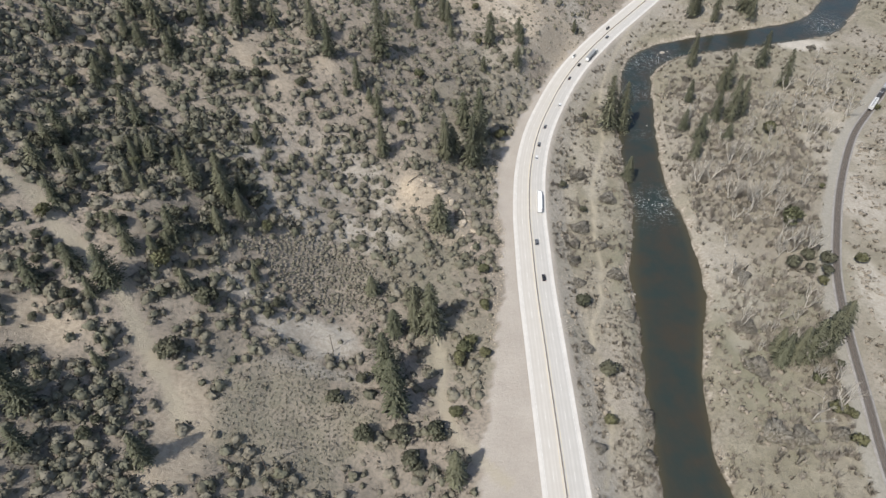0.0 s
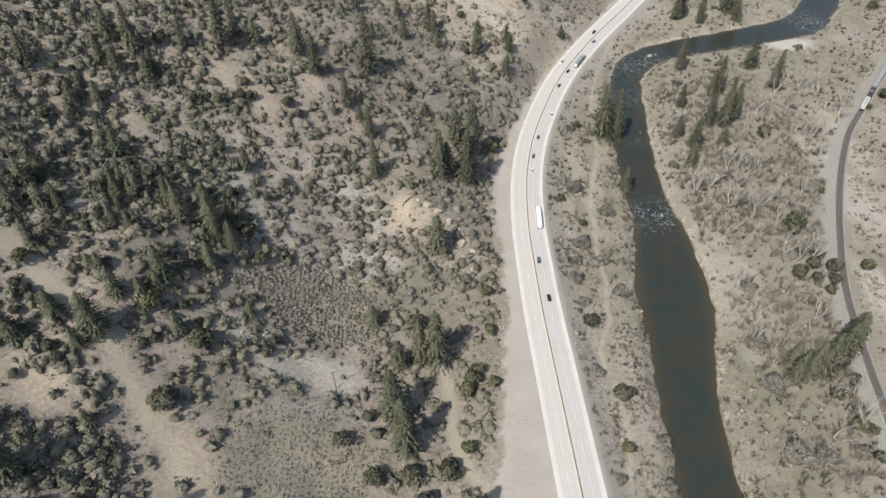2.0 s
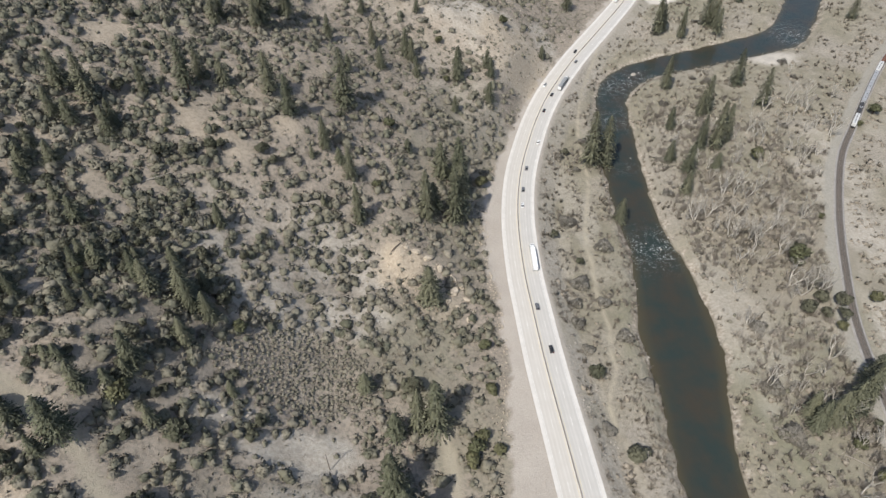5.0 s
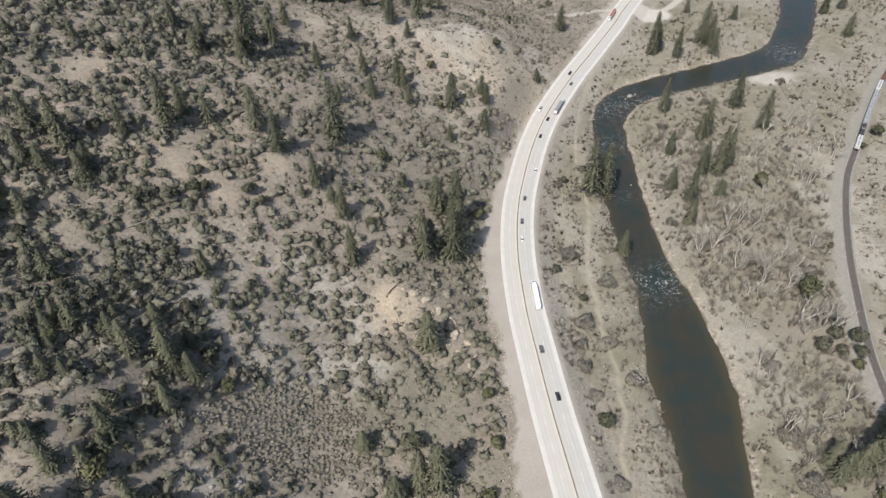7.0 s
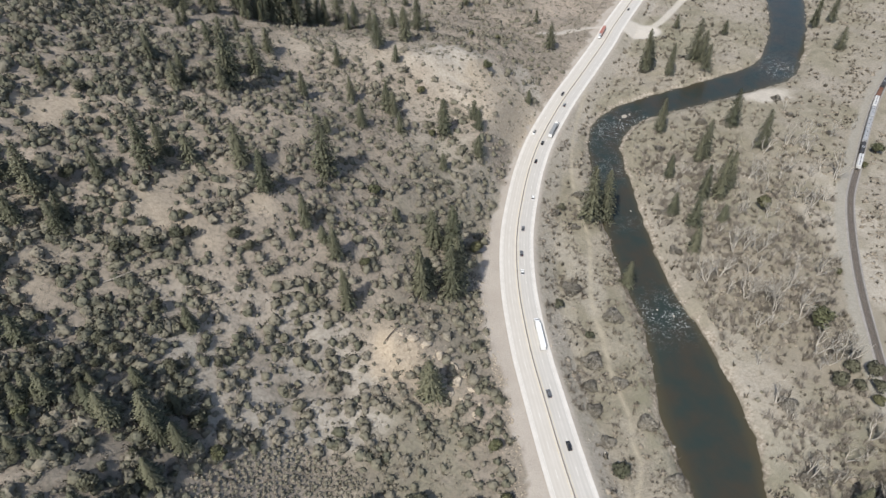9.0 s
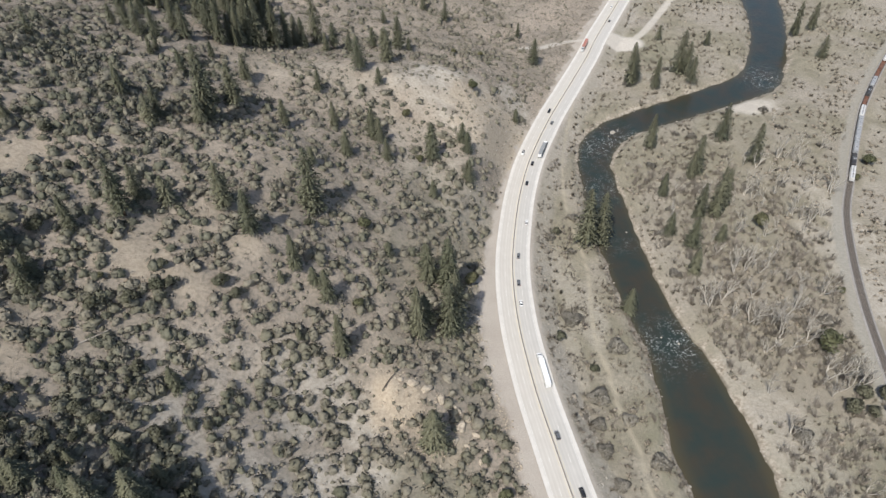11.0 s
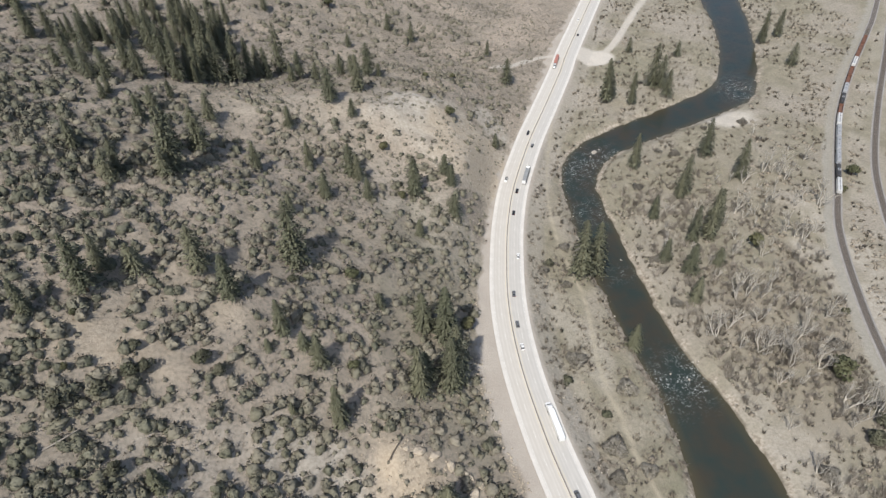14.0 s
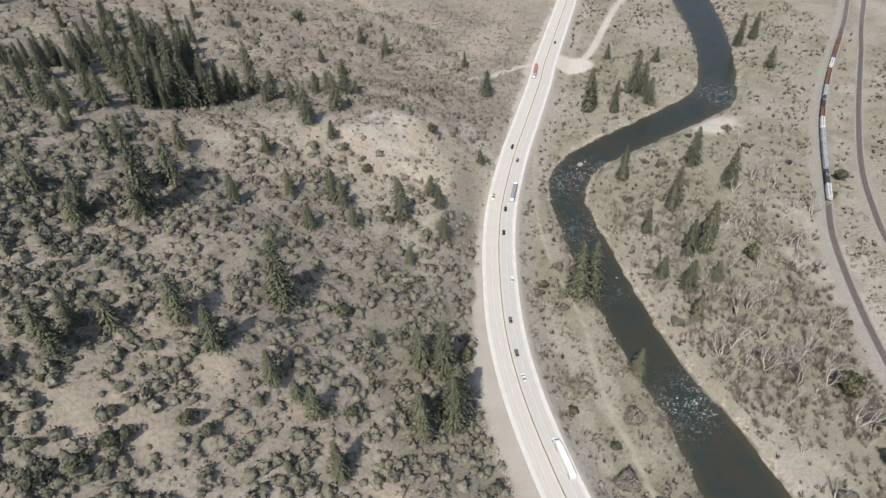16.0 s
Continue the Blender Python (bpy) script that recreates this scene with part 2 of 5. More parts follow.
# ---------------------------------------------------------------- plan of the valley
def spline(points, step=4.0):
    """A smooth curve through the points (any number of columns), sampled about every step metres."""
    p = np.array(points, float)
    p = np.vstack([2 * p[0] - p[1], p, 2 * p[-1] - p[-2]])
    out = []
    for a, b, c, d in zip(p, p[1:], p[2:], p[3:]):
        n = max(2, int(np.linalg.norm((c - b)[:2]) / step))
        t = np.linspace(0, 1, n, endpoint=False)[:, None]
        out.append(0.5 * (2 * b + (c - a) * t + (2 * a - 5 * b + 4 * c - d) * t**2 + (3 * b - a - 3 * c + d) * t**3))
    return np.vstack(out + [p[-2:-1]])


# road: median line x, y and the width of the gravel strip on its west side
ROAD = spline([(36, -400, 25), (41, -80, 25), (42, 60, 25), (42, 122, 24), (42, 165, 20), (42, 200, 14), (42, 235, 9), (43, 270, 6), (44.5, 302, 7),
               (49.5, 344, 9), (59, 385, 6), (73.5, 425, 4), (87, 456, 2.5), (104, 488, 1.5), (134, 534, 1.5), (162, 572, 2), (200, 624, 5),
               (223, 658, 7), (267, 718, 3), (310, 777, 3), (398, 900, 3), (610, 1200, 3), (1100, 1900, 3)])
# river: centre line and half width
RIVER = spline([(70, -400, 15), (95, 20, 14), (98, 90, 14), (99, 124, 14.5), (100, 150, 13), (104, 184, 14), (110, 212, 15.5), (115, 235, 19),
                (120, 265, 19.5), (125.5, 305, 14.5), (126.5, 345, 12.2), (130.5, 378, 12.6), (138, 425, 13), (146, 462, 11.5), (152, 485, 11.5), (167, 508, 13),
                (195, 525, 13.5), (245, 538, 14.5), (294, 550, 15.5), (330, 562, 17), (352, 584, 16), (386, 631, 16), (417, 686, 18),
                (446, 748, 20), (500, 850, 20), (640, 1100, 20), (1200, 1800, 20)])
TRACK_A = spline([(130, -400), (165, 20), (173, 85), (181, 134), (188, 165), (197, 204), (208, 243), (223, 279), (247, 328), (279, 381), (309, 417),
                  (350, 464), (387, 503), (443, 553), (514, 611), (583, 671), (900, 960), (1500, 1500)])
TRACK_B = spline([(190, -400), (240, 20), (252, 120), (258, 190), (268, 270), (285, 325), (307, 366), (322, 390), (355, 433), (413, 492), (493, 567),
                  (598, 664), (930, 950), (1530, 1480)])
FOOTPATH = spline([(62, 134), (68, 155), (71, 175), (68, 207), (70, 218), (77, 232), (78, 244), (82, 261), (82, 283), (84, 294), (86, 311), (88, 328), (95, 352), (104, 380),
                   (109, 420), (115, 448), (125, 480), (139, 511), (156, 544), (165, 562)])
SPUR = spline([(240, 648), (262, 658), (283, 676), (314, 710), (347, 745), (372, 770), (450, 860)])
WEST_TRACK = spline([(150, 640), (166, 646), (179, 652), (195, 657), (209, 656)])
TRAIL = spline([(-215, 222), (-185, 213), (-174, 208), (-164, 198), (-152, 190), (-142, 182), (-135, 173), (-129, 164), (-122, 155), (-112, 140)])
DIRT_ROAD = spline([(-14, 212), (-11, 202), (-9, 187), (-9, 169), (-4, 152), (5, 140), (14, 131)])
ROAD_Z, RAIL_Z = 11.0, 5.2


def beside(curve, x, y):
    """Signed distance of points from a curve (left of its run positive) and the curve's further columns there."""
    c = curve[:, :2]
    tan = np.gradient(c, axis=0)
    tan /= np.linalg.norm(tan, axis=1)[:, None]
    d = np.empty(len(x))
    rest = np.empty((len(x), curve.shape[1] - 2))
    for i in range(0, len(x), 20000):
        px, py = x[i:i + 20000, None] - c[:, 0], y[i:i + 20000, None] - c[:, 1]
        near = np.argmin(px * px + py * py, axis=1)
        k = np.arange(len(near))
        vx, vy, tx, ty = px[k, near], py[k, near], tan[near, 0], tan[near, 1]
        side = tx * vy - ty * vx
        along = tx * vx + ty * vy
        d[i:i + 20000] = np.where(np.abs(along) > 8, np.sign(side) * np.hypot(vx, vy), side)
        rest[i:i + 20000] = curve[near, 2:]
    return d, rest


LATTICE = np.random.RandomState(4).rand(256, 256)


def bumps(x, y, size, seed=0):
    """Smooth value noise from 0 to 1 with lumps of that size."""
    u, v = x / size + 37.3 * seed, y / size + 91.7 * seed
    i, j = np.floor(u).astype(int), np.floor(v).astype(int)
    f, g = u - i, v - j
    f, g = f * f * (3 - 2 * f), g * g * (3 - 2 * g)
    at = lambda a, b: LATTICE[a % 256, b % 256]
    return (at(i, j) * (1 - f) + at(i + 1, j) * f) * (1 - g) + (at(i, j + 1) * (1 - f) + at(i + 1, j + 1) * f) * g


def ramp(v, a, b):
    t = np.clip((v - a) / (b - a), 0, 1)
    return t * t * (3 - 2 * t)


# profiles of the western hillside: heights over the road at OUT metres beyond the gravel, one row for each station of NORTH
OUT = (0, 20, 50, 100, 160, 240, 360, 700)
NORTH = (0, 150, 220, 290, 360, 430, 485, 530, 580, 640, 720, 900)
HILL = [
    (4, 14, 34, 65, 113, 172, 239),
    (0, 7, 31, 64, 118, 182, 238),
    (1, 4, 26, 76, 124, 185, 237),
    (5, 16, 31, 72, 123, 187, 234),
    (12, 34, 67, 97, 138, 181, 232),
    (16, 31, 64, 96, 138, 172, 229),
    (28, 31, 51, 81, 125, 164, 226),
    (16, 44, 58, 76, 111, 156, 225),
    (9, 28, 45, 59, 91, 141, 221),
    (2, 10, 25, 41, 69, 123, 212),
    (0, 0, 6, 26, 57, 107, 201),
    (0, 0, 0, 18, 46, 81, 177)]


def between(knots, v):
    """Catmull-Rom weights: four knot numbers and their weights for each value."""
    k = np.array(knots, float)
    i = np.clip(np.searchsorted(k, v) - 1, 0, len(k) - 2)
    t = np.clip((v - k[i]) / (k[i + 1] - k[i]), 0, 1)
    w = (-0.5 * t + t**2 - 0.5 * t**3, 1 - 2.5 * t**2 + 1.5 * t**3, 0.5 * t + 2 * t**2 - 1.5 * t**3, -0.5 * t**2 + 0.5 * t**3)
    return [(np.clip(i + n - 1, 0, len(k) - 1), w[n]) for n in range(4)]


def hill(x, y, d):
    """Height of the western hillside over the road, d metres beyond the gravel."""
    table = np.hstack([np.zeros((len(NORTH), 1)), np.array(HILL, float)])
    rows, cols = between(NORTH, y), between(OUT, d)
    return np.clip(sum(table[i, j] * a * b for i, a in rows for j, b in cols), 0, None)


def ground(x, y, fine=True):
    """Height of the ground at points, and the distances that its materials need."""
    x, y = np.asarray(x, float).ravel(), np.asarray(y, float).ravel()
    dr, (gravel,) = (lambda a: (a[0], a[1].T))(beside(ROAD, x, y))
    dw, (half,) = (lambda a: (a[0], a[1].T))(beside(RIVER, x, y))
    da, db = beside(TRACK_A, x, y)[0], beside(TRACK_B, x, y)[0]
    bank = np.abs(dw) - half + 2.2 * (bumps(x, y, 7, 14) - 0.5) + 1.0 * (bumps(x, y, 2.6, 15) - 0.5)
    left = dr - 10.2 - gravel
    flat = 3.2 + 2.2 * (bumps(x, y, 60, 1) - 0.4) + 0.012 * np.clip(bank, 0, 150)
    if fine:
        flat = flat + 0.9 * (bumps(x, y, 11, 2) - 0.5) + 0.4 * (bumps(x, y, 4, 3) - 0.5)
    east = np.clip(-db - 6, 0, 900)
    flat = flat + 0.22 * east * ramp(east, 0, 60)
    slope = ROAD_Z - np.clip(-dr - 10.6, 0, None) / 1.75
    z = np.where(dr > 0, ROAD_Z, np.maximum(flat, slope))
    rough = (bumps(x, y, 70, 5) - 0.5) * 9 + (bumps(x, y, 24, 6) - 0.5) * 4
    if fine:
        rough = rough + (bumps(x, y, 8, 7) - 0.5) * 1.5 + (bumps(x, y, 3, 8) - 0.5) * 0.5
    z = z + np.where(left > 0, hill(x, y, left) + rough * ramp(left, 4, 50), 0)
    # the tan outcrop above the gravel
    crag = np.exp(-(((x + 22) / 11) ** 2 + ((y - 292) / 15) ** 2))
    z = z + fine * (3.5 * crag * (0.4 + bumps(x, y, 7, 9)) + 4.5 * ramp(y + 0.6 * x, 262, 290) * np.exp(-(((x + 10) / 20) ** 2 + ((y - 298) / 18) ** 2)))
    # tracks on low banks, the river cut into the flat
    for d in (da, db):
        w = ramp(np.abs(d), 4.2, 9.5)
        z = np.where(dr < -12, (RAIL_Z - 0.35) * (1 - w) + z * w, z)
    cut = np.where(bank < 0, -1.4 * ramp(-bank, -0.5, 4) - 0.1, -0.1 + 0.55 * bank)
    z = np.where(dr < -12, np.minimum(z, np.maximum(cut, -1.6)), z)
    return z, dr, left, bank, da, db, gravel

# ---------------------------------------------------------------- ground, river, road, tracks
def graded(low, high, step, outer, far):
    """Coordinates: even steps in the middle, wider ones in a margin, then growing ones to the horizon."""
    core = np.arange(low, high + 0.1, step)
    left, right = [low], [high]
    s = step
    while left[-1] > -far:
        s = min(max(s * 1.12, step), 6) if left[-1] > low - outer else s * 1.35
        left.append(left[-1] - s)
    s = step
    while right[-1] < far:
        s = min(max(s * 1.12, step), 6) if right[-1] < high + outer else s * 1.35
        right.append(right[-1] + s)
    return np.concatenate([left[:0:-1], core, right[1:]])


def blot(x, y, spots):
    """Soft round patches: x, y, radius in x, radius in y, weight."""
    out = np.zeros(len(x))
    ragged = 0.55 + 0.9 * bumps(x, y, 9, 21) + 0.5 * (bumps(x, y, 3.5, 22) - 0.5)
    for a, b, rx, ry, w in spots:
        out = np.maximum(out, w * ramp(np.exp(-(((x - a) / rx) ** 2 + ((y - b) / ry) ** 2)) * ragged, 0.15, 0.62))
    return out


CLEARINGS = [(-67, 192, 21, 9, 0.85), (-108, 132, 10, 26, 1.0), (-154, 156, 14, 9, 1.0), (-162, 384, 9, 13, 0.9), (-121, 342, 11, 12, 1.0), (-101, 334, 8, 6, 0.8), (-79, 355, 10, 5, 0.7),
             (-177, 371, 9, 9, 0.8), (-61, 360, 9, 6, 0.7), (-159, 316, 9, 6, 0.8), (-161, 293, 10, 6, 0.7), (-172, 326, 9, 6, 0.8), (-126, 487, 14, 5, 0.6), (-27, 543, 18, 7, 0.8), (-1, 540, 14, 8, 0.8),
             (-58, 512, 12, 14, 0.6), (-177, 204, 8, 8, 0.8), (-140, 197, 7, 5, 0.8)]


# the bare road cut and the ridge above it
CUT = [(78, 508, 32, 38, 1.3), (48, 525, 34, 30, 1.0), (0, 535, 45, 18, 0.8)]


def open_ground(x, y):
    """1 where shrubs may stand, 0 on trails and in clearings."""
    track = np.minimum(np.abs(beside(TRAIL, x, y)[0]) - 4.2, np.abs(beside(DIRT_ROAD, x, y)[0]) - 3.2)
    return ramp(track, -0.5, 0.8) * (1 - 0.93 * np.clip(blot(x, y, CLEARINGS), 0, 1))


gx, gy = graded(-210, 345, 2.0, 260, 3400), graded(95, 720, 2.1, 220, 3400)
GX, GY = [a.ravel() for a in np.meshgrid(gx, gy)]
GZ, DR, LEFT, BANK, DA, DB, GRAVEL = ground(GX, GY)
i = (np.arange(len(gy) - 1)[:, None] * len(gx) + np.arange(len(gx) - 1)).ravel()
me = mesh_from("ground", np.stack([GX, GY, GZ], 1), np.stack([i, i + 1, i + len(gx) + 1, i + len(gx)], 1), [SOIL], True)
PALE_SPOTS = [(-67, 190, 24, 10, 1.1), (-96, 203, 12, 8, 0.8), (-62, 172, 26, 4, 0.7), (-88, 262, 26, 20, 0.55), (-60, 300, 22, 20, 0.75), (-52, 262, 20, 13, 1.0), (-42, 288, 14, 14, 0.9), (-76, 258, 14, 10, 0.9), (-108, 282, 12, 9, 0.8), (-100, 300, 25, 18, 0.4), (78, 508, 34, 38, 1.6), (48, 530, 36, 28, 1.1), (40, 440, 24, 30, 0.4), (150, 250, 16, 60, 0.55), (90, 350, 10, 30, 0.5),
              (108, 545, 12, 22, 0.9), (20, 470, 26, 30, 0.35), (-20, 530, 50, 20, 0.45), (250, 330, 12, 60, 0.8), (226, 225, 10, 40, 1.0),
              (275, 380, 10, 40, 0.8), (83, 385, 14, 22, 0.55), (70, 330, 8, 30, 0.4), (160, 360, 16, 40, 0.2), (299, 521, 22, 13, 1.4)]
TAN_SPOTS = [(80, 505, 32, 38, 0.8), (-30, 535, 60, 22, 0.35), (35, 500, 34, 34, 0.25), (-100, 470, 26, 18, 0.3), (-162, 384, 13, 16, 0.6), (-120, 342, 16, 14, 0.6), (-101, 334, 9, 7, 0.4), (-79, 355, 12, 6, 0.4), (-172, 330, 12, 9, 0.4), (-160, 300, 12, 9, 0.4), (-108, 128, 11, 30, 0.7), (-158, 160, 15, 10, 0.7), (-24, 292, 13, 16, 1.0), (-10, 275, 10, 12, 0.5), (75, 520, 12, 16, 0.35), (-110, 380, 30, 25, 0.3),
             (-40, 420, 30, 22, 0.3), (-180, 300, 14, 40, 0.5)]
GREEN_SPOTS = [(148, 205, 17, 42, 0.9), (90, 230, 8, 24, 0.5), (96, 262, 8, 18, 0.5), (-20, 250, 26, 34, 0.6), (0, 200, 20, 30, 0.5), (10, 350, 30, 60, 0.4), (175, 225, 20, 32, 0.6), (30, 420, 30, 40, 0.5), (-72, 145, 34, 30, 0.6), (150, 180, 18, 50, 0.5),
               (100, 300, 9, 30, 0.3), (205, 400, 26, 34, 0.5), (215, 260, 16, 40, 0.4), (260, 640, 30, 40, 0.4)]
soft = bumps(GX, GY, 6, 30) - 0.5
values(me, "flat", ramp(-DR, 8, 14))
values(me, "pale", np.maximum.reduce([np.clip(0.88 * blot(GX, GY, PALE_SPOTS), 0, 1), 0.35 * ramp(-DA, 5, 9) * ramp(bumps(GX, GY, 14, 32), 0.4, 0.7), 0.55 * ramp(-DR, 10, 11) * ramp(DR + 2 * soft, -26, -20)]))
values(me, "wood", ramp(np.exp(-(((GX - 200) / 55) ** 2 + ((GY - 320) / 110) ** 2)) + 0.8 * np.exp(-(((GX - 165) / 26) ** 2 + ((GY - 180) / 70) ** 2)) + 0.5 * (bumps(GX, GY, 20, 31) - 0.5), 0.25, 0.7))
values(me, "tan", blot(GX, GY, TAN_SPOTS))
values(me, "green", blot(GX, GY, GREEN_SPOTS))
yard = np.hypot((GX - 246) / 1.5, GY - 651)
ds = np.abs(beside(SPUR, GX, GY)[0])
dn = np.abs(beside(WEST_TRACK, GX, GY)[0])
values(me, "turnoff", np.maximum.reduce([ramp(14 - yard, -2, 2), 0.8 * ramp(3.4 - ds, -1, 1), 0.7 * ramp(2.6 - dn, -1, 1), 0.4 * ramp(12 - np.hypot((GX - 299) / 1.6, GY - 521), -4, 4) * (BANK > 0)]))
values(me, "gravel", ramp(DR, -13, -11) * ramp(-LEFT + 3.5 * np.exp(-((GY - 335) / 55) ** 2) + 5 * soft + 2.5 * (bumps(GX, GY, 2.2, 35) - 0.5), -0.7, 0.7))
dp = np.abs(beside(FOOTPATH, GX, GY)[0])
dt, dd = np.abs(beside(TRAIL, GX, GY)[0]), np.abs(beside(DIRT_ROAD, GX, GY)[0])
values(me, "path", np.maximum.reduce([ramp(0.7 - dp + 0.6 * soft, -0.6, 0.7), 0.9 * ramp(3.4 - dt + 3 * soft, -1, 1.5), 0.8 * ramp(2.6 - dd + 2 * soft, -1, 1)]))
values(me, "shore", ramp(3.2 + 5 * soft - BANK, 0, 2.5) * ramp(BANK, -1, 0.5))
values(me, "apron", 0.9 * ramp(DA, 2, 3.5) * ramp(-DA + 2 * soft, -9.5, -8))
values(me, "wet", ramp(0.9 - BANK, 0, 1.2))
tagged(new("ground", me), "dry sandy hillside and valley floor with bare patches", "ground", kind="structure")

run = stretch(RIVER, -300, 1150)
half = run[:, 2] + 3.0
v, f = ribbon(run, [half * k for k in (-1, -0.85, -0.6, -0.3, 0, 0.3, 0.6, 0.85, 1)], [0.0] * 9)
me = mesh_from("river", v, f, [WATER], True)
edge = np.tile([1, 0.75, 0.1, 0, 0, 0, 0.1, 0.75, 1], len(run))
rapids = np.exp(-((v[:, 1] - 318) / 13) ** 2) + 0.75 * np.exp(-((v[:, 1] - 505) / 17) ** 2) * (v[:, 0] < 200) + 0.9 * np.exp(-(((v[:, 0] - 340) / 16) ** 2 + ((v[:, 1] - 565) / 22) ** 2)) \
    + 0.35 * np.exp(-((v[:, 1] - 395) / 5) ** 2) + 0.45 * np.exp(-((v[:, 1] - 455) / 15) ** 2)
values(me, "riffle", np.clip(rapids * (0.45 + 0.9 * bumps(v[:, 0], v[:, 1], 5, 33)), 0, 1) * (1 - 0.4 * edge))
values(me, "shallow", edge)
tagged(new("river", me), "dark green river with white riffles", "river", kind="structure")

# highway: slab with lighter shoulders, lane paint, centre barrier
run = stretch(ROAD, -350, 1500)
v, f = ribbon(run, (-10.2, -10.0, 10.0, 10.2), (-0.6, 0.04, 0.04, -0.6), ROAD_Z)
road = tagged(new("road", mesh_from("road", v, f, [SHOULDER])), "pale concrete four-lane highway curving along the valley", "road", kind="structure")
across = (0.3, 1.0, 1.7, 2.5, 2.9, 3.6, 4.4, 5.2, 5.7, 6.4, 7.2, 7.9, 8.4)
worn_at = (0, 0, 0.8, 1, 0.3, 1, 0.2, 0.9, 1, 0.4, 1, 0.3, 0)
for side, m in ((-1, NORTHBOUND), (1, SOUTHBOUND)):
    order = slice(None, None, side)
    v, f = ribbon(run, [side * o for o in across[order]], [0.12] * len(across), ROAD_Z)
    lane = mesh_from("carriageway", v, f, [m])
    values(lane, "wear", np.tile(worn_at[order], len(run)))
    part("carriageway", lane, None, road, "pale concrete carriageway with greyer wheel tracks")
    v, f = ribbon(run, sorted((side * 8.35, side * 9.98)), (0.116, 0.116), ROAD_Z)
    part("shoulder", mesh_from("shoulder", v, f, [SHOULDER]), None, road, "bleached concrete shoulder strip")
    for o, m in ((8.0, LINE_WHITE), (0.95, LINE_YELLOW)):
        v, f = ribbon(run, (side * o - 0.09, side * o + 0.09), (0.132, 0.132), ROAD_Z)
        part("edge_line", mesh_from("edge_line", v, f, [m]), None, road)
dense = spline(stretch(ROAD, 80, 1000)[::3], 1.0)
for side in (-1, 1):
    vs, fs = [], []
    for a in range(0, len(dense) - 5, 14):
        v, f = ribbon(dense[a:a + 5], (side * 4.5 - 0.08, side * 4.5 + 0.08), (0.132, 0.132), ROAD_Z)
        fs.append(f + sum(map(len, vs)))
        vs.append(v)
    tagged(part("lane_dashes", mesh_from("lane_dashes", np.vstack(vs), np.vstack(fs), [LINE_WHITE]), None, road), kind="stuff")
v, f = ribbon(run, (-0.24, -0.22, -0.11, -0.08, 0.08, 0.11, 0.22, 0.24), (0.1, 0.18, 0.3, 0.82, 0.82, 0.3, 0.18, 0.1), ROAD_Z)
tagged(new("median_barrier", mesh_from("median_barrier", v, f, [BARRIER])), "stained concrete median barrier between the carriageways", "barrier", kind="structure")


def railway(name, curve, label):
    run = stretch(curve, -300, 1100)
    v, f = ribbon(run, (-5.2, -2.9, -2.0, 2.0, 2.9, 5.2), (-1.2, 0.0, 0.25, 0.25, 0.0, -1.2), RAIL_Z - 0.3)
    bed = tagged(new(name, mesh_from(name, v, f, [BALLAST])), label, "railway", kind="structure")
    v, f = ribbon(run, (-1.95, 1.95), (0.262, 0.262), RAIL_Z - 0.3)
    part("oiled_strip", mesh_from("oiled_strip", v, f, [BALLAST_DARK]), None, bed, "dark oil-stained ballast between the rails")
    for side in (-0.72, 0.72):
        v, f = ribbon(run, (side - 0.07, side - 0.035, side + 0.035, side + 0.07), (0.27, 0.42, 0.42, 0.27), RAIL_Z - 0.3)
        part("rail", mesh_from("rail", v, f, [RAIL_STEEL]), None, bed)
    dense = spline(stretch(curve, 90, 620)[::3], 0.65)
    c = dense[:, :2]
    tan = np.gradient(c, axis=0)
    tan /= np.linalg.norm(tan, axis=1)[:, None]
    nor = np.stack([-tan[:, 1], tan[:, 0]], 1)
    box = np.array([(a, b, h) for h in (0.0, 0.1) for a, b in ((-0.11, -1.3), (0.11, -1.3), (0.11, 1.3), (-0.11, 1.3))])
    v = c[:, None] + box[None, :, :1] * tan[:, None] + box[None, :, 1:2] * nor[:, None]
    v = np.concatenate([v, np.broadcast_to(box[None, :, 2:] + RAIL_Z - 0.05, (len(c), 8, 1))], 2).reshape(-1, 3)
    q = np.array([(4, 5, 6, 7), (0, 1, 5, 4), (1, 2, 6, 5), (2, 3, 7, 6), (3, 0, 4, 7)])
    f = (np.arange(len(c))[:, None, None] * 8 + q[None]).reshape(-1, 4)
    tagged(part("railway_ties", mesh_from("railway_ties", v, f, [TIE_WOOD]), None, bed, "creosoted wooden ties"), kind="stuff")
    return bed


railway("railway_track", TRACK_A, "single railway track on a grey ballast bed")
railway("railway_track", TRACK_B, "second railway track on a pale ballast bed")


# ---------------------------------------------------------------- scattered brush
def ball():
    """Vertices and triangles of a small round lump."""
    bm = bmesh.new()
    bmesh.ops.create_icosphere(bm, subdivisions=2, radius=1.0)
    v, f = np.array([p.co[:] for p in bm.verts]), np.array([[p.index for p in q.verts] for q in bm.faces])
    bm.free()
    return v, f[v[f][:, :, 2].mean(axis=1) > -0.25]


LUMP = ball()


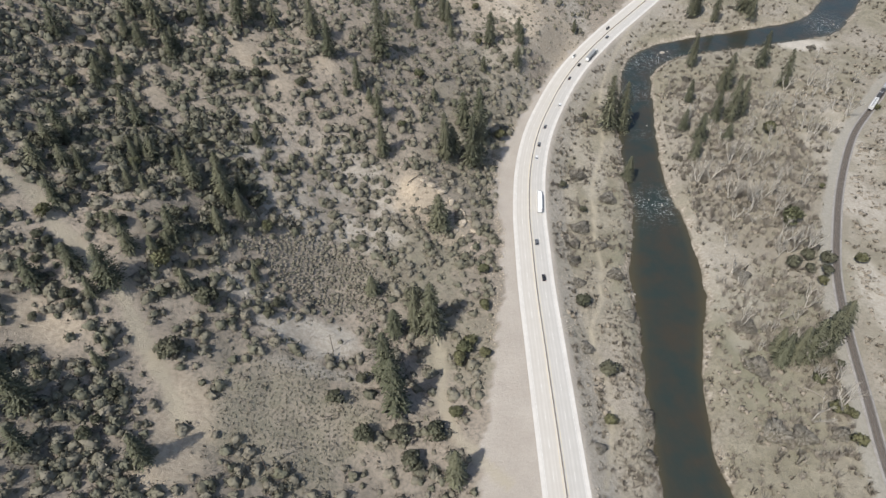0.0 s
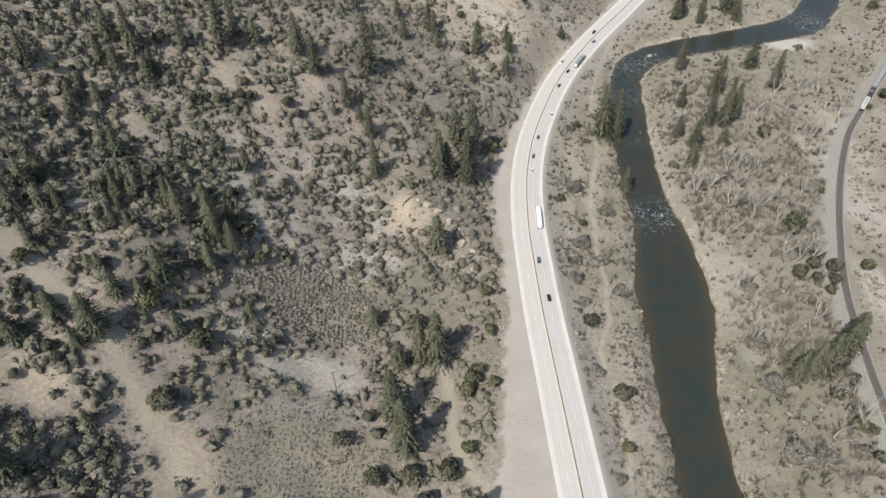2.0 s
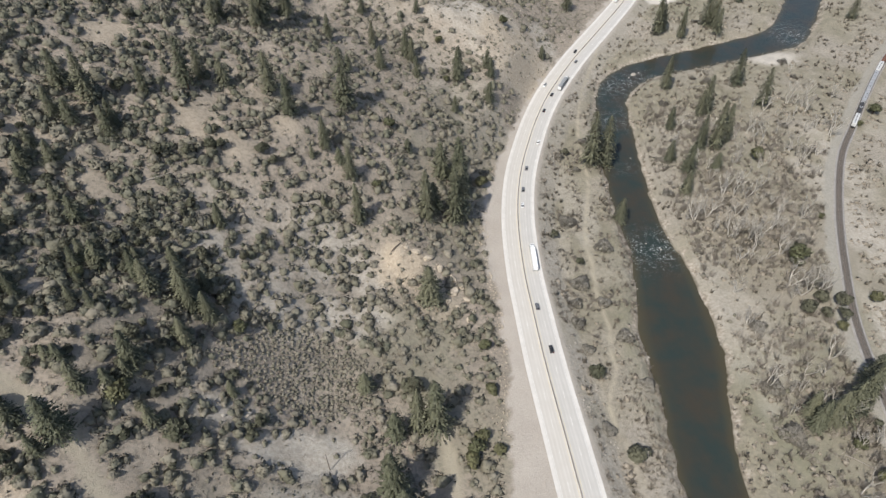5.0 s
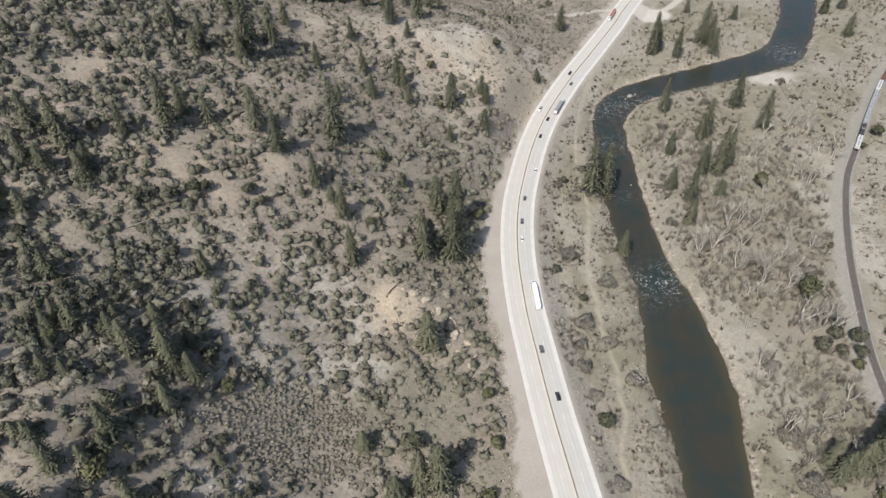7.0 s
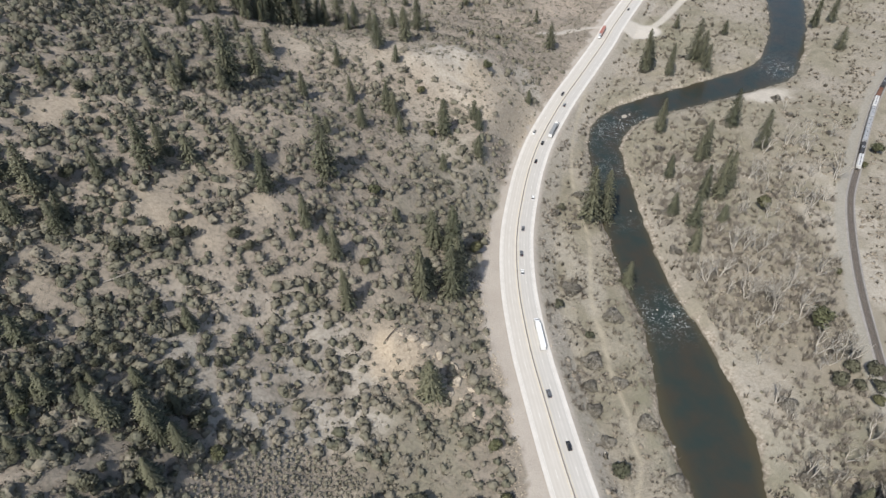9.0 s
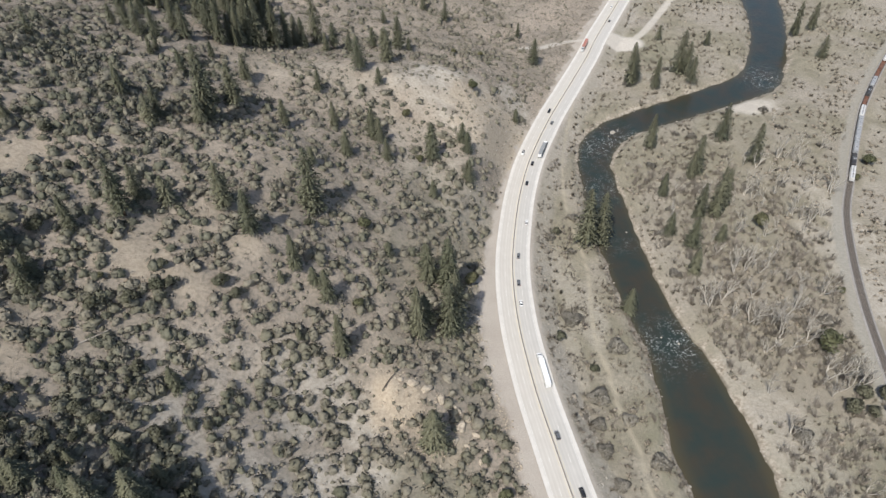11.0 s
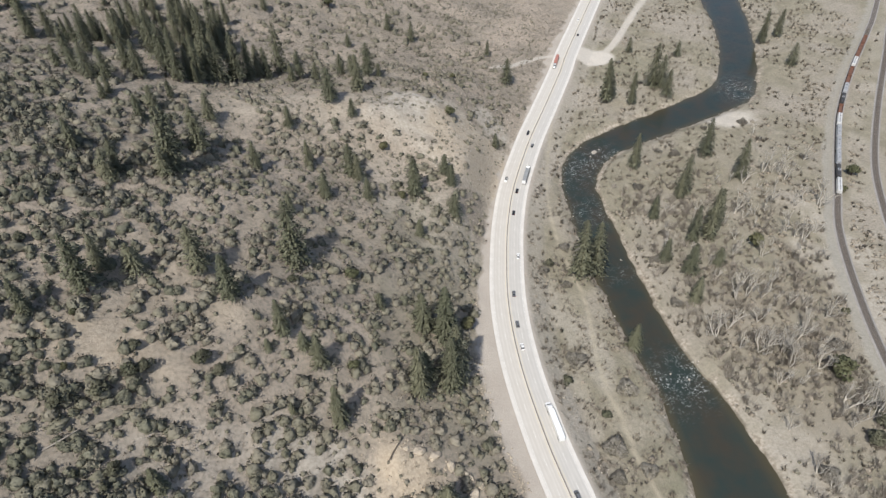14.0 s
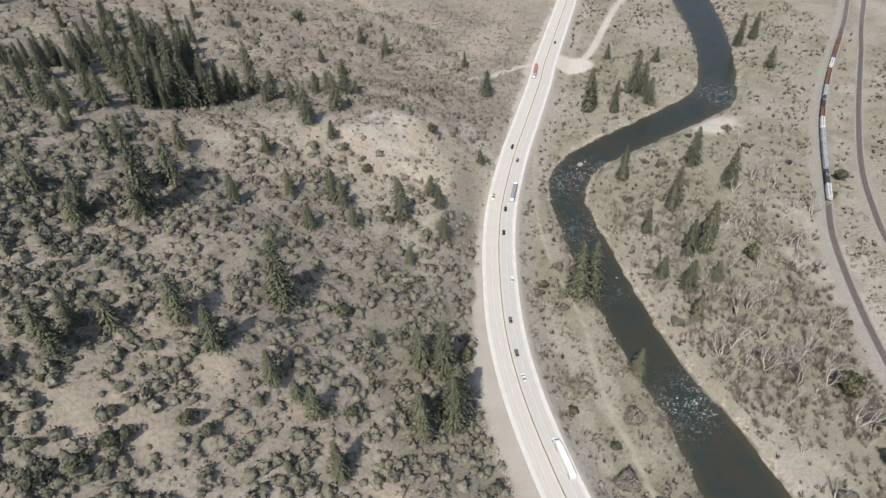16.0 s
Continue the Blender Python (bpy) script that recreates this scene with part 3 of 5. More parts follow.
def tuft(rs, cards, height, spread, upright, core=False):
    """One plant as loose triangles in a unit dome; upright makes them twigs, core adds a closed lobed lump inside."""
    a = rs.rand(cards) * 2 * np.pi
    if upright:
        lean = 0.15 + 0.85 * np.sqrt(rs.rand(cards))
        d = np.stack([np.cos(a) * lean, np.sin(a) * lean, np.full(cards, height)], 1) * (0.6 + 0.5 * rs.rand(cards, 1))
        p = rs.randn(cards, 3) * (0.18, 0.18, 0)
        w = np.stack([-np.sin(a), np.cos(a), 0.4 * rs.randn(cards)], 1) * spread * 0.5
        face = d + (0, 0, 0.5) + rs.randn(cards, 3) * 0.35
        return np.stack([p - w, p + w, p + d + rs.randn(cards, 3) * 0.06], 1), np.repeat(face[:, None], 3, 1)
    u = rs.rand(cards)
    z = u ** 0.8
    r = np.sqrt(np.clip(1 - z * z, 0, 1))
    out = np.stack([r * np.cos(a), r * np.sin(a), z], 1)
    push = rs.rand(6) * 6.28
    lobe = lambda p: 0.86 + 0.16 * np.sin(3 * np.arctan2(p[:, 1], p[:, 0]) + push[0]) + 0.12 * np.sin(5 * np.arctan2(p[:, 1], p[:, 0]) + 4 * p[:, 2] + push[1])
    c = out * (lobe(out) * (0.82 + 0.3 * rs.rand(cards)))[:, None] * (1, 1, height)
    v = np.empty((cards, 3, 3))
    for k in range(3):
        d = rs.randn(cards, 3)
        v[:, k] = c + d / np.linalg.norm(d, axis=1)[:, None] * (spread * (0.7 + 0.6 * rs.rand(cards)))[:, None]
    face = np.repeat((out + rs.randn(cards, 3) * 0.35)[:, None], 3, 1)
    if core:
        p, f = LUMP
        q = p * ((lobe(p) * (0.64 + 0.26 * rs.rand(len(p))))[:, None]) * (1, 1, height)
        v = np.concatenate([v, q[f]])
        face = np.concatenate([face, (p + 0.24 * rs.randn(len(p), 3))[f] + 0.14 * rs.randn(len(f), 1, 3)])
    v[:, :, 2] = np.maximum(v[:, :, 2], -0.1)
    return v, face


def brush(name, label, category, x, y, size, material, cards=64, height=0.75, spread=0.26, upright=False, core=False, seed=1):
    """A stand of low plants as one object: a kind of plant, its places and its sizes."""
    rs = np.random.RandomState(seed)
    grown = [tuft(rs, cards, height, spread, upright, core) for _ in range(12)]
    kinds, faces = np.stack([g[0] for g in grown]), np.stack([g[1] for g in grown])
    z = ground(x, y)[0]
    n = len(x)
    pick = rs.randint(0, 12, n)
    v, w = kinds[pick], faces[pick]
    a = rs.rand(n) * 2 * np.pi
    sx = size * (0.8 + 0.4 * rs.rand(n))
    sz = size * (0.75 + 0.5 * rs.rand(n))
    ca, sa = np.cos(a)[:, None, None], np.sin(a)[:, None, None]
    X, Y = v[..., 0], v[..., 1]
    out = np.stack([(X * ca - Y * sa) * sx[:, None, None] + x[:, None, None], (X * sa + Y * ca) * size[:, None, None] + y[:, None, None],
                    v[..., 2] * sz[:, None, None] + z[:, None, None] - 0.05], -1).reshape(-1, 3)
    me = mesh_from(name, out, np.arange(len(out)).reshape(-1, 3), [material])
    domes(me, np.stack([w[..., 0] * ca - w[..., 1] * sa, w[..., 0] * sa + w[..., 1] * ca, w[..., 2]], -1).reshape(-1, 3))
    values(me, "tint", np.repeat(np.clip(rs.rand(n) * 0.7 + 0.3 * bumps(x, y, 30, 40 + seed), 0, 1), kinds.shape[1] * 3))
    return tagged(new(name, me), label, category, kind="stuff")


def scatter(n, box, weight, seed):
    """n random places in a box, kept where weight(x, y) is over a random number."""
    rs = np.random.RandomState(seed)
    x, y = box[0] + rs.rand(n) * (box[1] - box[0]), box[2] + rs.rand(n) * (box[3] - box[2])
    z, dr, left, bank, da, db, gravel = ground(x, y, False)
    keep = weight(x, y, left, bank, dr, da, db) > rs.rand(n)
    return x[keep], y[keep]


def hill_weight(x, y, left, bank, dr, da, db):
    clump = 0.45 + 0.35 * blot(x, y, GREEN_SPOTS) + 0.95 * ramp(bumps(x, y, 26, 11), 0.25, 0.7) * (0.5 + 0.5 * bumps(x, y, 9, 12))
    bare = np.maximum(blot(x, y, PALE_SPOTS), 0.8 * blot(x, y, TAN_SPOTS))
    return np.where(left > 2, clump * (1 - 0.35 * bare) * (1 - 0.8 * np.clip(blot(x, y, CUT), 0, 1)), 0) * open_ground(x, y)


def flat_weight(x, y, left, bank, dr, da, db):
    clump = 0.3 + 0.8 * ramp(bumps(x, y, 18, 13), 0.3, 0.7)
    clear = (bank > 2.0) & (dr < -15) & (np.abs(da) > 7) & (np.abs(db) > 7) & (np.abs(beside(FOOTPATH, x, y)[0]) > 2.2) & (np.abs(beside(SPUR, x, y)[0]) > 4) & (np.hypot((x - 246) / 1.5, y - 651) > 15)
    return np.where(clear, clump * (1 - 0.8 * blot(x, y, PALE_SPOTS)), 0)



# ---------------------------------------------------------------- trees
def tube(rs, path, radii, sides=6):
    """Vertices and quads of a tapered tube along a path."""
    path = np.asarray(path, float)
    v, f = [], []
    for i, (p, r) in enumerate(zip(path, radii)):
        d = path[min(i + 1, len(path) - 1)] - path[max(i - 1, 0)]
        d = d / (np.linalg.norm(d) + 1e-9)
        a = np.cross(d, (0.31, 0.95, 0.05))
        a /= np.linalg.norm(a) + 1e-9
        b = np.cross(d, a)
        for k in range(sides):
            w = 2 * math.pi * k / sides
            v.append(p + r * (a * math.cos(w) + b * math.sin(w)))
    for i in range(len(path) - 1):
        for k in range(sides):
            f.append((i * sides + k, i * sides + (k + 1) % sides, (i + 1) * sides + (k + 1) % sides, (i + 1) * sides + k))
    return np.array(v), np.array(f)


def join(pieces):
    vs, fs, n = [], [], 0
    for v, f in pieces:
        vs.append(v)
        fs.append(f + n)
        n += len(v)
    return np.vstack(vs), np.vstack(fs)


def sprays(rs, centre, out, size, flat=0.55):
    """Loose triangles round centres; out: the way each one points."""
    n = len(centre)
    v = np.empty((n, 3, 3))
    side = np.cross(out, rs.randn(n, 3) * (0.5, 0.5, 0.2) + (0, 0, 1))
    side /= np.linalg.norm(side, axis=1)[:, None] + 1e-9
    s = size[:, None]
    v[:, 0] = centre + out * s * 1.0
    v[:, 1] = centre - out * s * 0.6 + side * s * flat * (0.7 + 0.6 * rs.rand(n, 1))
    v[:, 2] = centre - out * s * 0.6 - side * s * flat * (0.7 + 0.6 * rs.rand(n, 1))
    return v.reshape(-1, 3)


def pine_meshes(seed, h=20.0, wide=0.17, ragged=0.2, bare=0.1, levels=44):
    """Trunk and crown of a conifer: whorls of drooping boughs, each a run of needle sprays."""
    rs = np.random.RandomState(seed)
    bend = rs.randn(2) * 0.012 * h
    path = [(bend[0] * t * t, bend[1] * t * t, h * t) for t in np.linspace(0, 0.97, 7)]
    tv, tf = tube(rs, path, np.linspace(0.019, 0.003, 7) * h, 7)
    c, o, s = [], [], []
    for i in range(levels):
        t = bare + (1 - bare) * (i + rs.rand() * 0.6) / levels
        shape = (1 - t) ** 0.5 * min(1.0, (t - bare) / 0.14 + 0.45)
        reach = wide * h * shape * (1 + ragged * rs.randn() * 0.6) + 0.012 * h
        start = rs.rand() * 6.28
        for k in range(rs.randint(9, 12)):
            a = start + k * 6.28 / 9.5 + rs.randn() * 0.25
            r = reach * (1 - 1.6 * ragged + 2.6 * ragged * rs.rand())
            steps = max(3, int(3 + 6 * shape))
            for q in range(steps):
                f = (q + 0.7 + 0.4 * rs.rand()) / steps
                z = h * t - r * f * (0.22 + 0.25 * f) + rs.randn() * 0.012 * h
                d = np.array((math.cos(a + rs.randn() * 0.5), math.sin(a + rs.randn() * 0.5), -0.15 + 0.3 * rs.randn()))
                c.append((bend[0] * t * t + r * f * math.cos(a), bend[1] * t * t + r * f * math.sin(a), max(z, 0.02 * h)))
                o.append(d / np.linalg.norm(d))
                s.append(h * (0.013 + 0.019 * shape) * (0.7 + 0.6 * rs.rand()) * (30 / levels) ** 0.5)
    cv = sprays(rs, np.array(c), np.array(o), np.array(s), 0.55)
    c = np.array(c)
    face = c * (1, 1, 0) / (np.linalg.norm(c[:, :2], axis=1)[:, None] + 0.2) + (0, 0, 0.5) + rs.randn(len(c), 3) * 0.22
    crown = domes(mesh_from("crown", cv, np.arange(len(cv)).reshape(-1, 3), [PINE_LEAF]), np.repeat(face, 3, 0))
    return mesh_from("trunk", tv, tf, [BARK], True), crown


def round_meshes(seed, leaf, bark, h=8.0, wide=0.5, lobes=9, cards=60):
    """Trunk with limbs and a lobed, gappy crown."""
    rs = np.random.RandomState(seed)
    limbs, c, o, s, face = [], [], [], [], []
    limbs.append(tube(rs, [(0, 0, -0.1), (0.02 * h, 0, 0.2 * h), (0, 0.02 * h, 0.6 * h)], (0.035 * h, 0.025 * h, 0.008 * h), 6))
    for k in range(lobes):
        a, r = rs.rand() * 6.28, wide * h * 0.62 * math.sqrt(rs.rand())
        z = h * (0.42 + 0.4 * rs.rand() * (1 - r / (wide * h)))
        centre = np.array((r * math.cos(a), r * math.sin(a), z))
        limbs.append(tube(rs, [(0, 0, 0.15 * h), tuple(centre * (0.5, 0.5, 0.75)), tuple(centre)], (0.018 * h, 0.012 * h, 0.004 * h), 5))
        size = h * (0.17 + 0.10 * rs.rand())
        d = rs.randn(cards, 3)
        d /= np.linalg.norm(d, axis=1)[:, None]
        c.append(centre + d * size * (0.55 + 0.5 * rs.rand(cards, 1)) * (1.1, 1.1, 0.85))
        o.append(d + rs.randn(cards, 3) * 0.6)
        face.append(d + 0.5 * centre / np.linalg.norm(centre) + rs.randn(cards, 3) * 0.25)
        s.append(np.full(cards, size) * (0.17 + 0.17 * rs.rand(cards)))
    c, o, s = np.vstack(c), np.vstack(o), np.concatenate(s)
    c[:, 2] = np.maximum(c[:, 2], 0.06 * h)
    o /= np.linalg.norm(o, axis=1)[:, None]
    v, f = join(limbs)
    cv = sprays(rs, c, o, s, 0.75)
    crown = domes(mesh_from("crown", cv, np.arange(len(cv)).reshape(-1, 3), [leaf]), np.repeat(np.vstack(face), 3, 0))
    return mesh_from("trunk", v, f, [bark], True), crown


def bare_meshes(seed, h=14.0):
    """Leafless cottonwood: limbs forking into fine pale twigs."""
    rs = np.random.RandomState(seed)
    limbs, twigs = [], []

    def grow(p, d, length, r, depth):
        mid = p + d * length * 0.5 + rs.randn(3) * length * 0.05
        end = p + d * length
        (limbs if depth > 1 else twigs).append(tube(rs, [p, mid, end], (r, r * 0.8, r * 0.55), 5 if depth > 2 else 3))
        if depth == 0:
            return
        for k in range(3 if depth > 1 else 5):
            q = d + rs.randn(3) * (0.3, 0.3, 0.15) + (0, 0, 0.12)
            grow(p + d * length * (0.5 + 0.5 * rs.rand()), q / np.linalg.norm(q), length * (0.5 + 0.22 * rs.rand()), r * (0.55 if depth > 2 else 0.45), depth - 1)

    for k in range(rs.randint(2, 4)):
        d = np.array((rs.randn() * 0.3, rs.randn() * 0.3, 1.0))
        grow(np.array((rs.randn() * 0.3, rs.randn() * 0.3, -0.1)), d / np.linalg.norm(d), h * 0.4, h * 0.017, 4)
    lv, lf = join(limbs)
    tv, tf = join(twigs)
    return mesh_from("trunk", lv, lf, [PALE_BARK], True), mesh_from("crown", tv, tf, [PALE_BARK], True)


class Stand:
    """Trees of one kind: a few grown forms, planted one by one."""

    def __init__(self, name, label, category, forms, own, names=("trunk", "crown")):
        self.name, self.label, self.category, self.forms, self.own, self.names = name, label, category, forms, own, names
        self.first = [None] * len(forms)

    def plant(self, x, y, h, group, turn, wide=1.0):
        k = int(abs(x * 7 + y * 13)) % len(self.forms)
        z = float(ground([x], [y])[0][0])
        s = h / self.own
        m = pose(x, y, z - 0.15, 0, 0, turn) @ Matrix.Diagonal((s * wide, s * wide, s, 1))
        if self.first[k] is None:
            base = new(self.name)
            tagged(base, self.label, self.category, group)
            for n, me in zip(self.names, self.forms[k]):
                part(n, me, None, base)
            base.matrix_basis = m
            self.first[k] = base
            return base
        ob = copy_thing(self.first[k], Matrix())
        ob.matrix_basis = m
        ob["group"] = group
        return ob


PINES = Stand("pine_tree", "dark green pine standing on dry sloping ground", "tree",
              [pine_meshes(10 + k, 20.0, w, r, b) for k, (w, r, b) in enumerate(((0.16, 0.18, 0.06), (0.20, 0.24, 0.08), (0.19, 0.28, 0.12), (0.22, 0.22, 0.05), (0.15, 0.2, 0.08), (0.20, 0.3, 0.14)))], 20.0)
YOUNG = Stand("pine_tree", "young dark green pine among dry shrubs", "tree", [pine_meshes(20 + k, 12.0, w, 0.26, 0.04, 26) for k, w in enumerate((0.20, 0.23, 0.26, 0.22))], 12.0)
JUNIPER = Stand("juniper", "rounded olive-green juniper with dense foliage", "tree", [round_meshes(30 + k, OLIVE_LEAF, BARK, 8.0, 0.44, 11, 110) for k in range(4)], 8.0)
BROADLEAF = Stand("broadleaf_tree", "grey-green broad tree with a lobed crown", "tree", [round_meshes(40 + k, THICKET_LEAF, BARK, 8.0, 0.6, 14, 100) for k in range(4)], 8.0)
BARE = Stand("cottonwood", "leafless pale cottonwood with forking branches", "tree", [bare_meshes(50 + k) for k in range(5)], 14.0)
HILL_PINES = [(-169, 300, 13), (-196, 305, 17), (-165, 322, 14), (-151, 322, 17), (-172, 323, 15), (-150, 327, 15), (-160, 336, 27), (-171, 338, 21), (-140, 350, 17), (-123, 362, 29), (-75, 363, 25), (-119, 374, 18), (-85, 375, 26), (-117, 426, 16), (-114, 432, 18), (-96, 434, 17), (-93, 441, 35), (-130, 442, 16), (-94, 460, 26), (-82, 468, 27), (-7, 475, 22), (-29, 477, 18)]
SLOPE_PINES = [(-114, 114, 20), (-154, 126, 25), (-142, 181, 23), (-125, 210, 20), (-111, 225, 16), (-147, 230, 8), (-105, 240, 18), (-111, 242, 21), (-125, 244, 19), (-114, 247, 22), (-129, 247, 18), (-145, 249, 8), (-120, 262, 13), (-106, 292, 15), (-178, 295, 12)]
ROADSIDE_PINES = [(-3, 127, 26), (-29, 159, 40), (-34, 175, 35), (-32, 202, 20), (-14, 205, 38), (-22, 206, 33), (-44, 223, 14), (-10, 275, 26), (-43, 317, 28), (-6, 330, 35), (10, 334, 39), (-2, 337, 23), (-46, 339, 21), (14, 341, 40), (-58, 350, 21), (16, 362, 40), (6, 367, 26), (-47, 392, 37), (-45, 425, 12), (22, 430, 13), (48, 447, 16), (-25, 448, 16), (-1, 454, 15), (28, 462, 26), (-57, 463, 18), (52, 466, 16), (-3, 470, 19)]
NORTH_PINES = [(-108, 486, 16), (-103, 502, 14), (-125, 503, 11), (-77, 504, 17), (-35, 508, 16), (5, 522, 13), (-96, 522, 11), (-125, 526, 19), (-133, 526, 20), (-140, 532, 15), (-6, 536, 25), (-149, 537, 13), (-110, 538, 23), (-91, 545, 31), (-117, 549, 21), (-86, 552, 21), (-81, 553, 25), (-97, 555, 34), (16, 558, 26), (-75, 562, 32), (-149, 564, 19), (-70, 565, 34), (-59, 571, 34), (-52, 580, 30), (-106, 585, 33), (-25, 587, 14), (-46, 590, 24), (29, 591, 26), (-41, 591, 23), (37, 592, 11), (-8, 593, 13)]
GROVE_PINES = [(-19, 594, 21), (18, 596, 16), (11, 603, 17), (-31, 604, 37), (-78, 615, 37), (-140, 617, 17), (-71, 630, 37), (-65, 640, 30), (-90, 641, 36), (-132, 645, 15), (-83, 652, 29), (-96, 673, 29), (29, 674, 12), (-31, 718, 13), (-57, 723, 16)]
NORTH_FIELD_PINES = [(104, 526, 12), (146, 612, 23), (149, 666, 15), (89, 700, 18), (72, 717, 16), (222, 580, 38), (239, 569, 29), (271, 590, 38), (271, 568, 25), (283, 652, 15), (320, 630, 15), (411, 631, 33), (431, 635, 27), (405, 582, 21), (227, 584, 26), (275, 584, 30)]
RIVER_PINES = [(111, 400, 43), (122, 403, 40), (114, 343, 20), (195, 487, 29), (212, 451, 31), (251, 484, 31), (257, 452, 32), (189, 405, 28), (200, 404, 38), (178, 432, 19), (171, 380, 24), (191, 381, 14), (162, 360, 20), (210, 412, 30), (164, 395, 18), (206, 446, 22)]
ROW_PINES = [(156, 190, 24), (163, 191, 28), (170, 193, 31), (177, 196, 33), (185, 201, 31), (191, 207, 26), (157, 197, 20), (194, 211, 21), (181, 197, 28)]
JUNIPERS = [(-3, 159, 11), (12, 192, 10), (-127, 197, 16), (-170, 202, 11), (13, 222, 11), (-95, 240, 11), (-148, 242, 10), (-185, 281, 12), (-129, 329, 6), (-33, 340, 9), (-127, 351, 5), (31, 373, 14), (-23, 390, 12), (20, 459, 9), (19, 499, 10), (73, 534, 13), (73, 595, 8), (99, 610, 7), (26, 748, 16), (2, 193, 15), (5, 199, 12), (-1, 188, 13), (222, 388, 17), (331, 429, 15), (233, 325, 8), (312, 415, 8), (199, 243, 10), (227, 258, 12), (172, 162, 14), (177, 160, 9), (174, 147, 12), (171, 179, 11), (68, 159, 10), (14, 248, 11), (201, 292, 22)]
BROADLEAVES = [(189, 257, 17), (199, 263, 15), (208, 258, 17), (204, 249, 15), (196, 252, 13), (-135, 120, 13), (-22, 134, 19), (-43, 144, 19), (-27, 146, 20), (-12, 148, 19), (-55, 158, 16), (-118, 160, 20), (-45, 172, 13), (-110, 188, 19), (-23, 225, 20), (-101, 251, 16), (-108, 255, 13), (-187, 307, 11), (-181, 311, 8), (-131, 318, 15), (-120, 322, 13), (-111, 329, 12), (-106, 331, 13), (-83, 332, 12), (-88, 336, 14), (-109, 338, 10), (-150, 347, 16), (-50, 379, 11), (-144, 383, 10), (-154, 402, 11), (69, 330, 12), (79, 307, 10), (72, 185, 20), (67, 230, 18), (185, 188, 9), (96, 413, 12)]
turns = random.Random(5)
for group, rows in (("pines on the upper hillside", HILL_PINES), ("pines on the lower slope", SLOPE_PINES), ("pines above the highway", ROADSIDE_PINES),
                    ("pines along the ridge", NORTH_PINES), ("pine grove behind the ridge", GROVE_PINES), ("pines of the far field", NORTH_FIELD_PINES), ("pines by the river", RIVER_PINES), ("row of pines beside the railway", ROW_PINES)):
    for x, y, h in rows:
        PINES.plant(x, y, h, group, turns.uniform(0, 360), turns.uniform(0.95, 1.2) * (1.3 if h < 15 else 1.1 if h < 28 else 0.85))
for x, y, h in JUNIPERS:
    JUNIPER.plant(x, y, 0.65 * h, "junipers", turns.uniform(0, 360))
for x, y, h in BROADLEAVES:
    BROADLEAF.plant(x, y, 0.5 * h, "broad trees", turns.uniform(0, 360))


def bare_weight(x, y, left, bank, dr, da, db):
    wood = np.exp(-(((x - 185) / 32) ** 2 + ((y - 300) / 60) ** 2)) + 0.8 * np.exp(-(((x - 165) / 20) ** 2 + ((y - 190) / 60) ** 2)) + 0.7 * np.exp(-(((x - 262) / 35) ** 2 + ((y - 420) / 60) ** 2)) + 0.6 * np.exp(-(((x - 185) / 40) ** 2 + ((y - 385) / 40) ** 2))
    return np.where((bank > 14) & (da > 9) & (dr < -70), np.minimum(wood, 1), 0)


x, y = scatter(900, (130, 330, 110, 520), bare_weight, 61)
for k, (a, b) in enumerate(zip(x[:125], y[:125])):
    BARE.plant(a, b, turns.uniform(17, 26) if k % 3 == 0 else turns.uniform(9, 15), "leafless cottonwoods on the river flat", turns.uniform(0, 360))


def grove_weight(x, y, left, bank, dr, da, db):
    return np.where((left > 60) & (y > 548), np.exp(-(((x + 110) / 85) ** 2 + ((y - 625) / 65) ** 2)), 0)


def stray_weight(x, y, left, bank, dr, da, db):
    return np.where(left > 25, 0.16 + 0.84 * dark_side(x, y), 0) * (1 - np.clip(blot(x, y, PALE_SPOTS), 0, 1)) * open_ground(x, y) * (1 - np.clip(blot(x, y, SAGE), 0, 1)) * (1 - blot(x, y, TAN_SPOTS))


def dark_side(x, y):
    low = ramp(-x, 75, 130) * ramp(350 - y + 0.35 * (-x - 100), -40, 60) * (0.72 + 0.28 * ramp(y, 170, 225))
    return np.maximum(low, 0.85 * ramp(-x, 85, 125) * ramp(y, 350, 385) * ramp(545 - y, 0, 60))


SAGE = [(-70, 228, 34, 19, 1.2), (-72, 150, 32, 27, 1.0), (-38, 205, 12, 14, 0.6)]
x, y = scatter(190, (-260, -60, 548, 760), grove_weight, 62)
for a, b in zip(x, y):
    PINES.plant(a, b, turns.uniform(14, 27), "pine grove behind the ridge", turns.uniform(0, 360))
x, y = scatter(95, (-220, 60, 100, 540), stray_weight, 63)
for a, b in zip(x, y):
    YOUNG.plant(a, b, turns.uniform(6, 15), "young pines among the shrubs", turns.uniform(0, 360), turns.uniform(1.05, 1.5))

x, y = scatter(330, (-190, -80, 110, 300), lambda x, y, left, *rest: np.where(left > 40, dark_side(x, y) * (0.3 + 0.7 * np.exp(-(((x + 130) / 45) ** 2 + ((y - 240) / 45) ** 2))), 0) * (1 - blot(x, y, TAN_SPOTS)) * (1 - np.clip(blot(x, y, SAGE), 0, 1)) * open_ground(x, y), 65)
for k, (a, b) in enumerate(zip(x, y)):
    if k % 5:
        BROADLEAF.plant(a, b, turns.uniform(3.5, 6.5), "dark trees of the lower thicket", turns.uniform(0, 360), turns.uniform(0.8, 1.1))
    else:
        YOUNG.plant(a, b, turns.uniform(9, 16), "dark pines of the lower thicket", turns.uniform(0, 360), turns.uniform(1.1, 1.4))

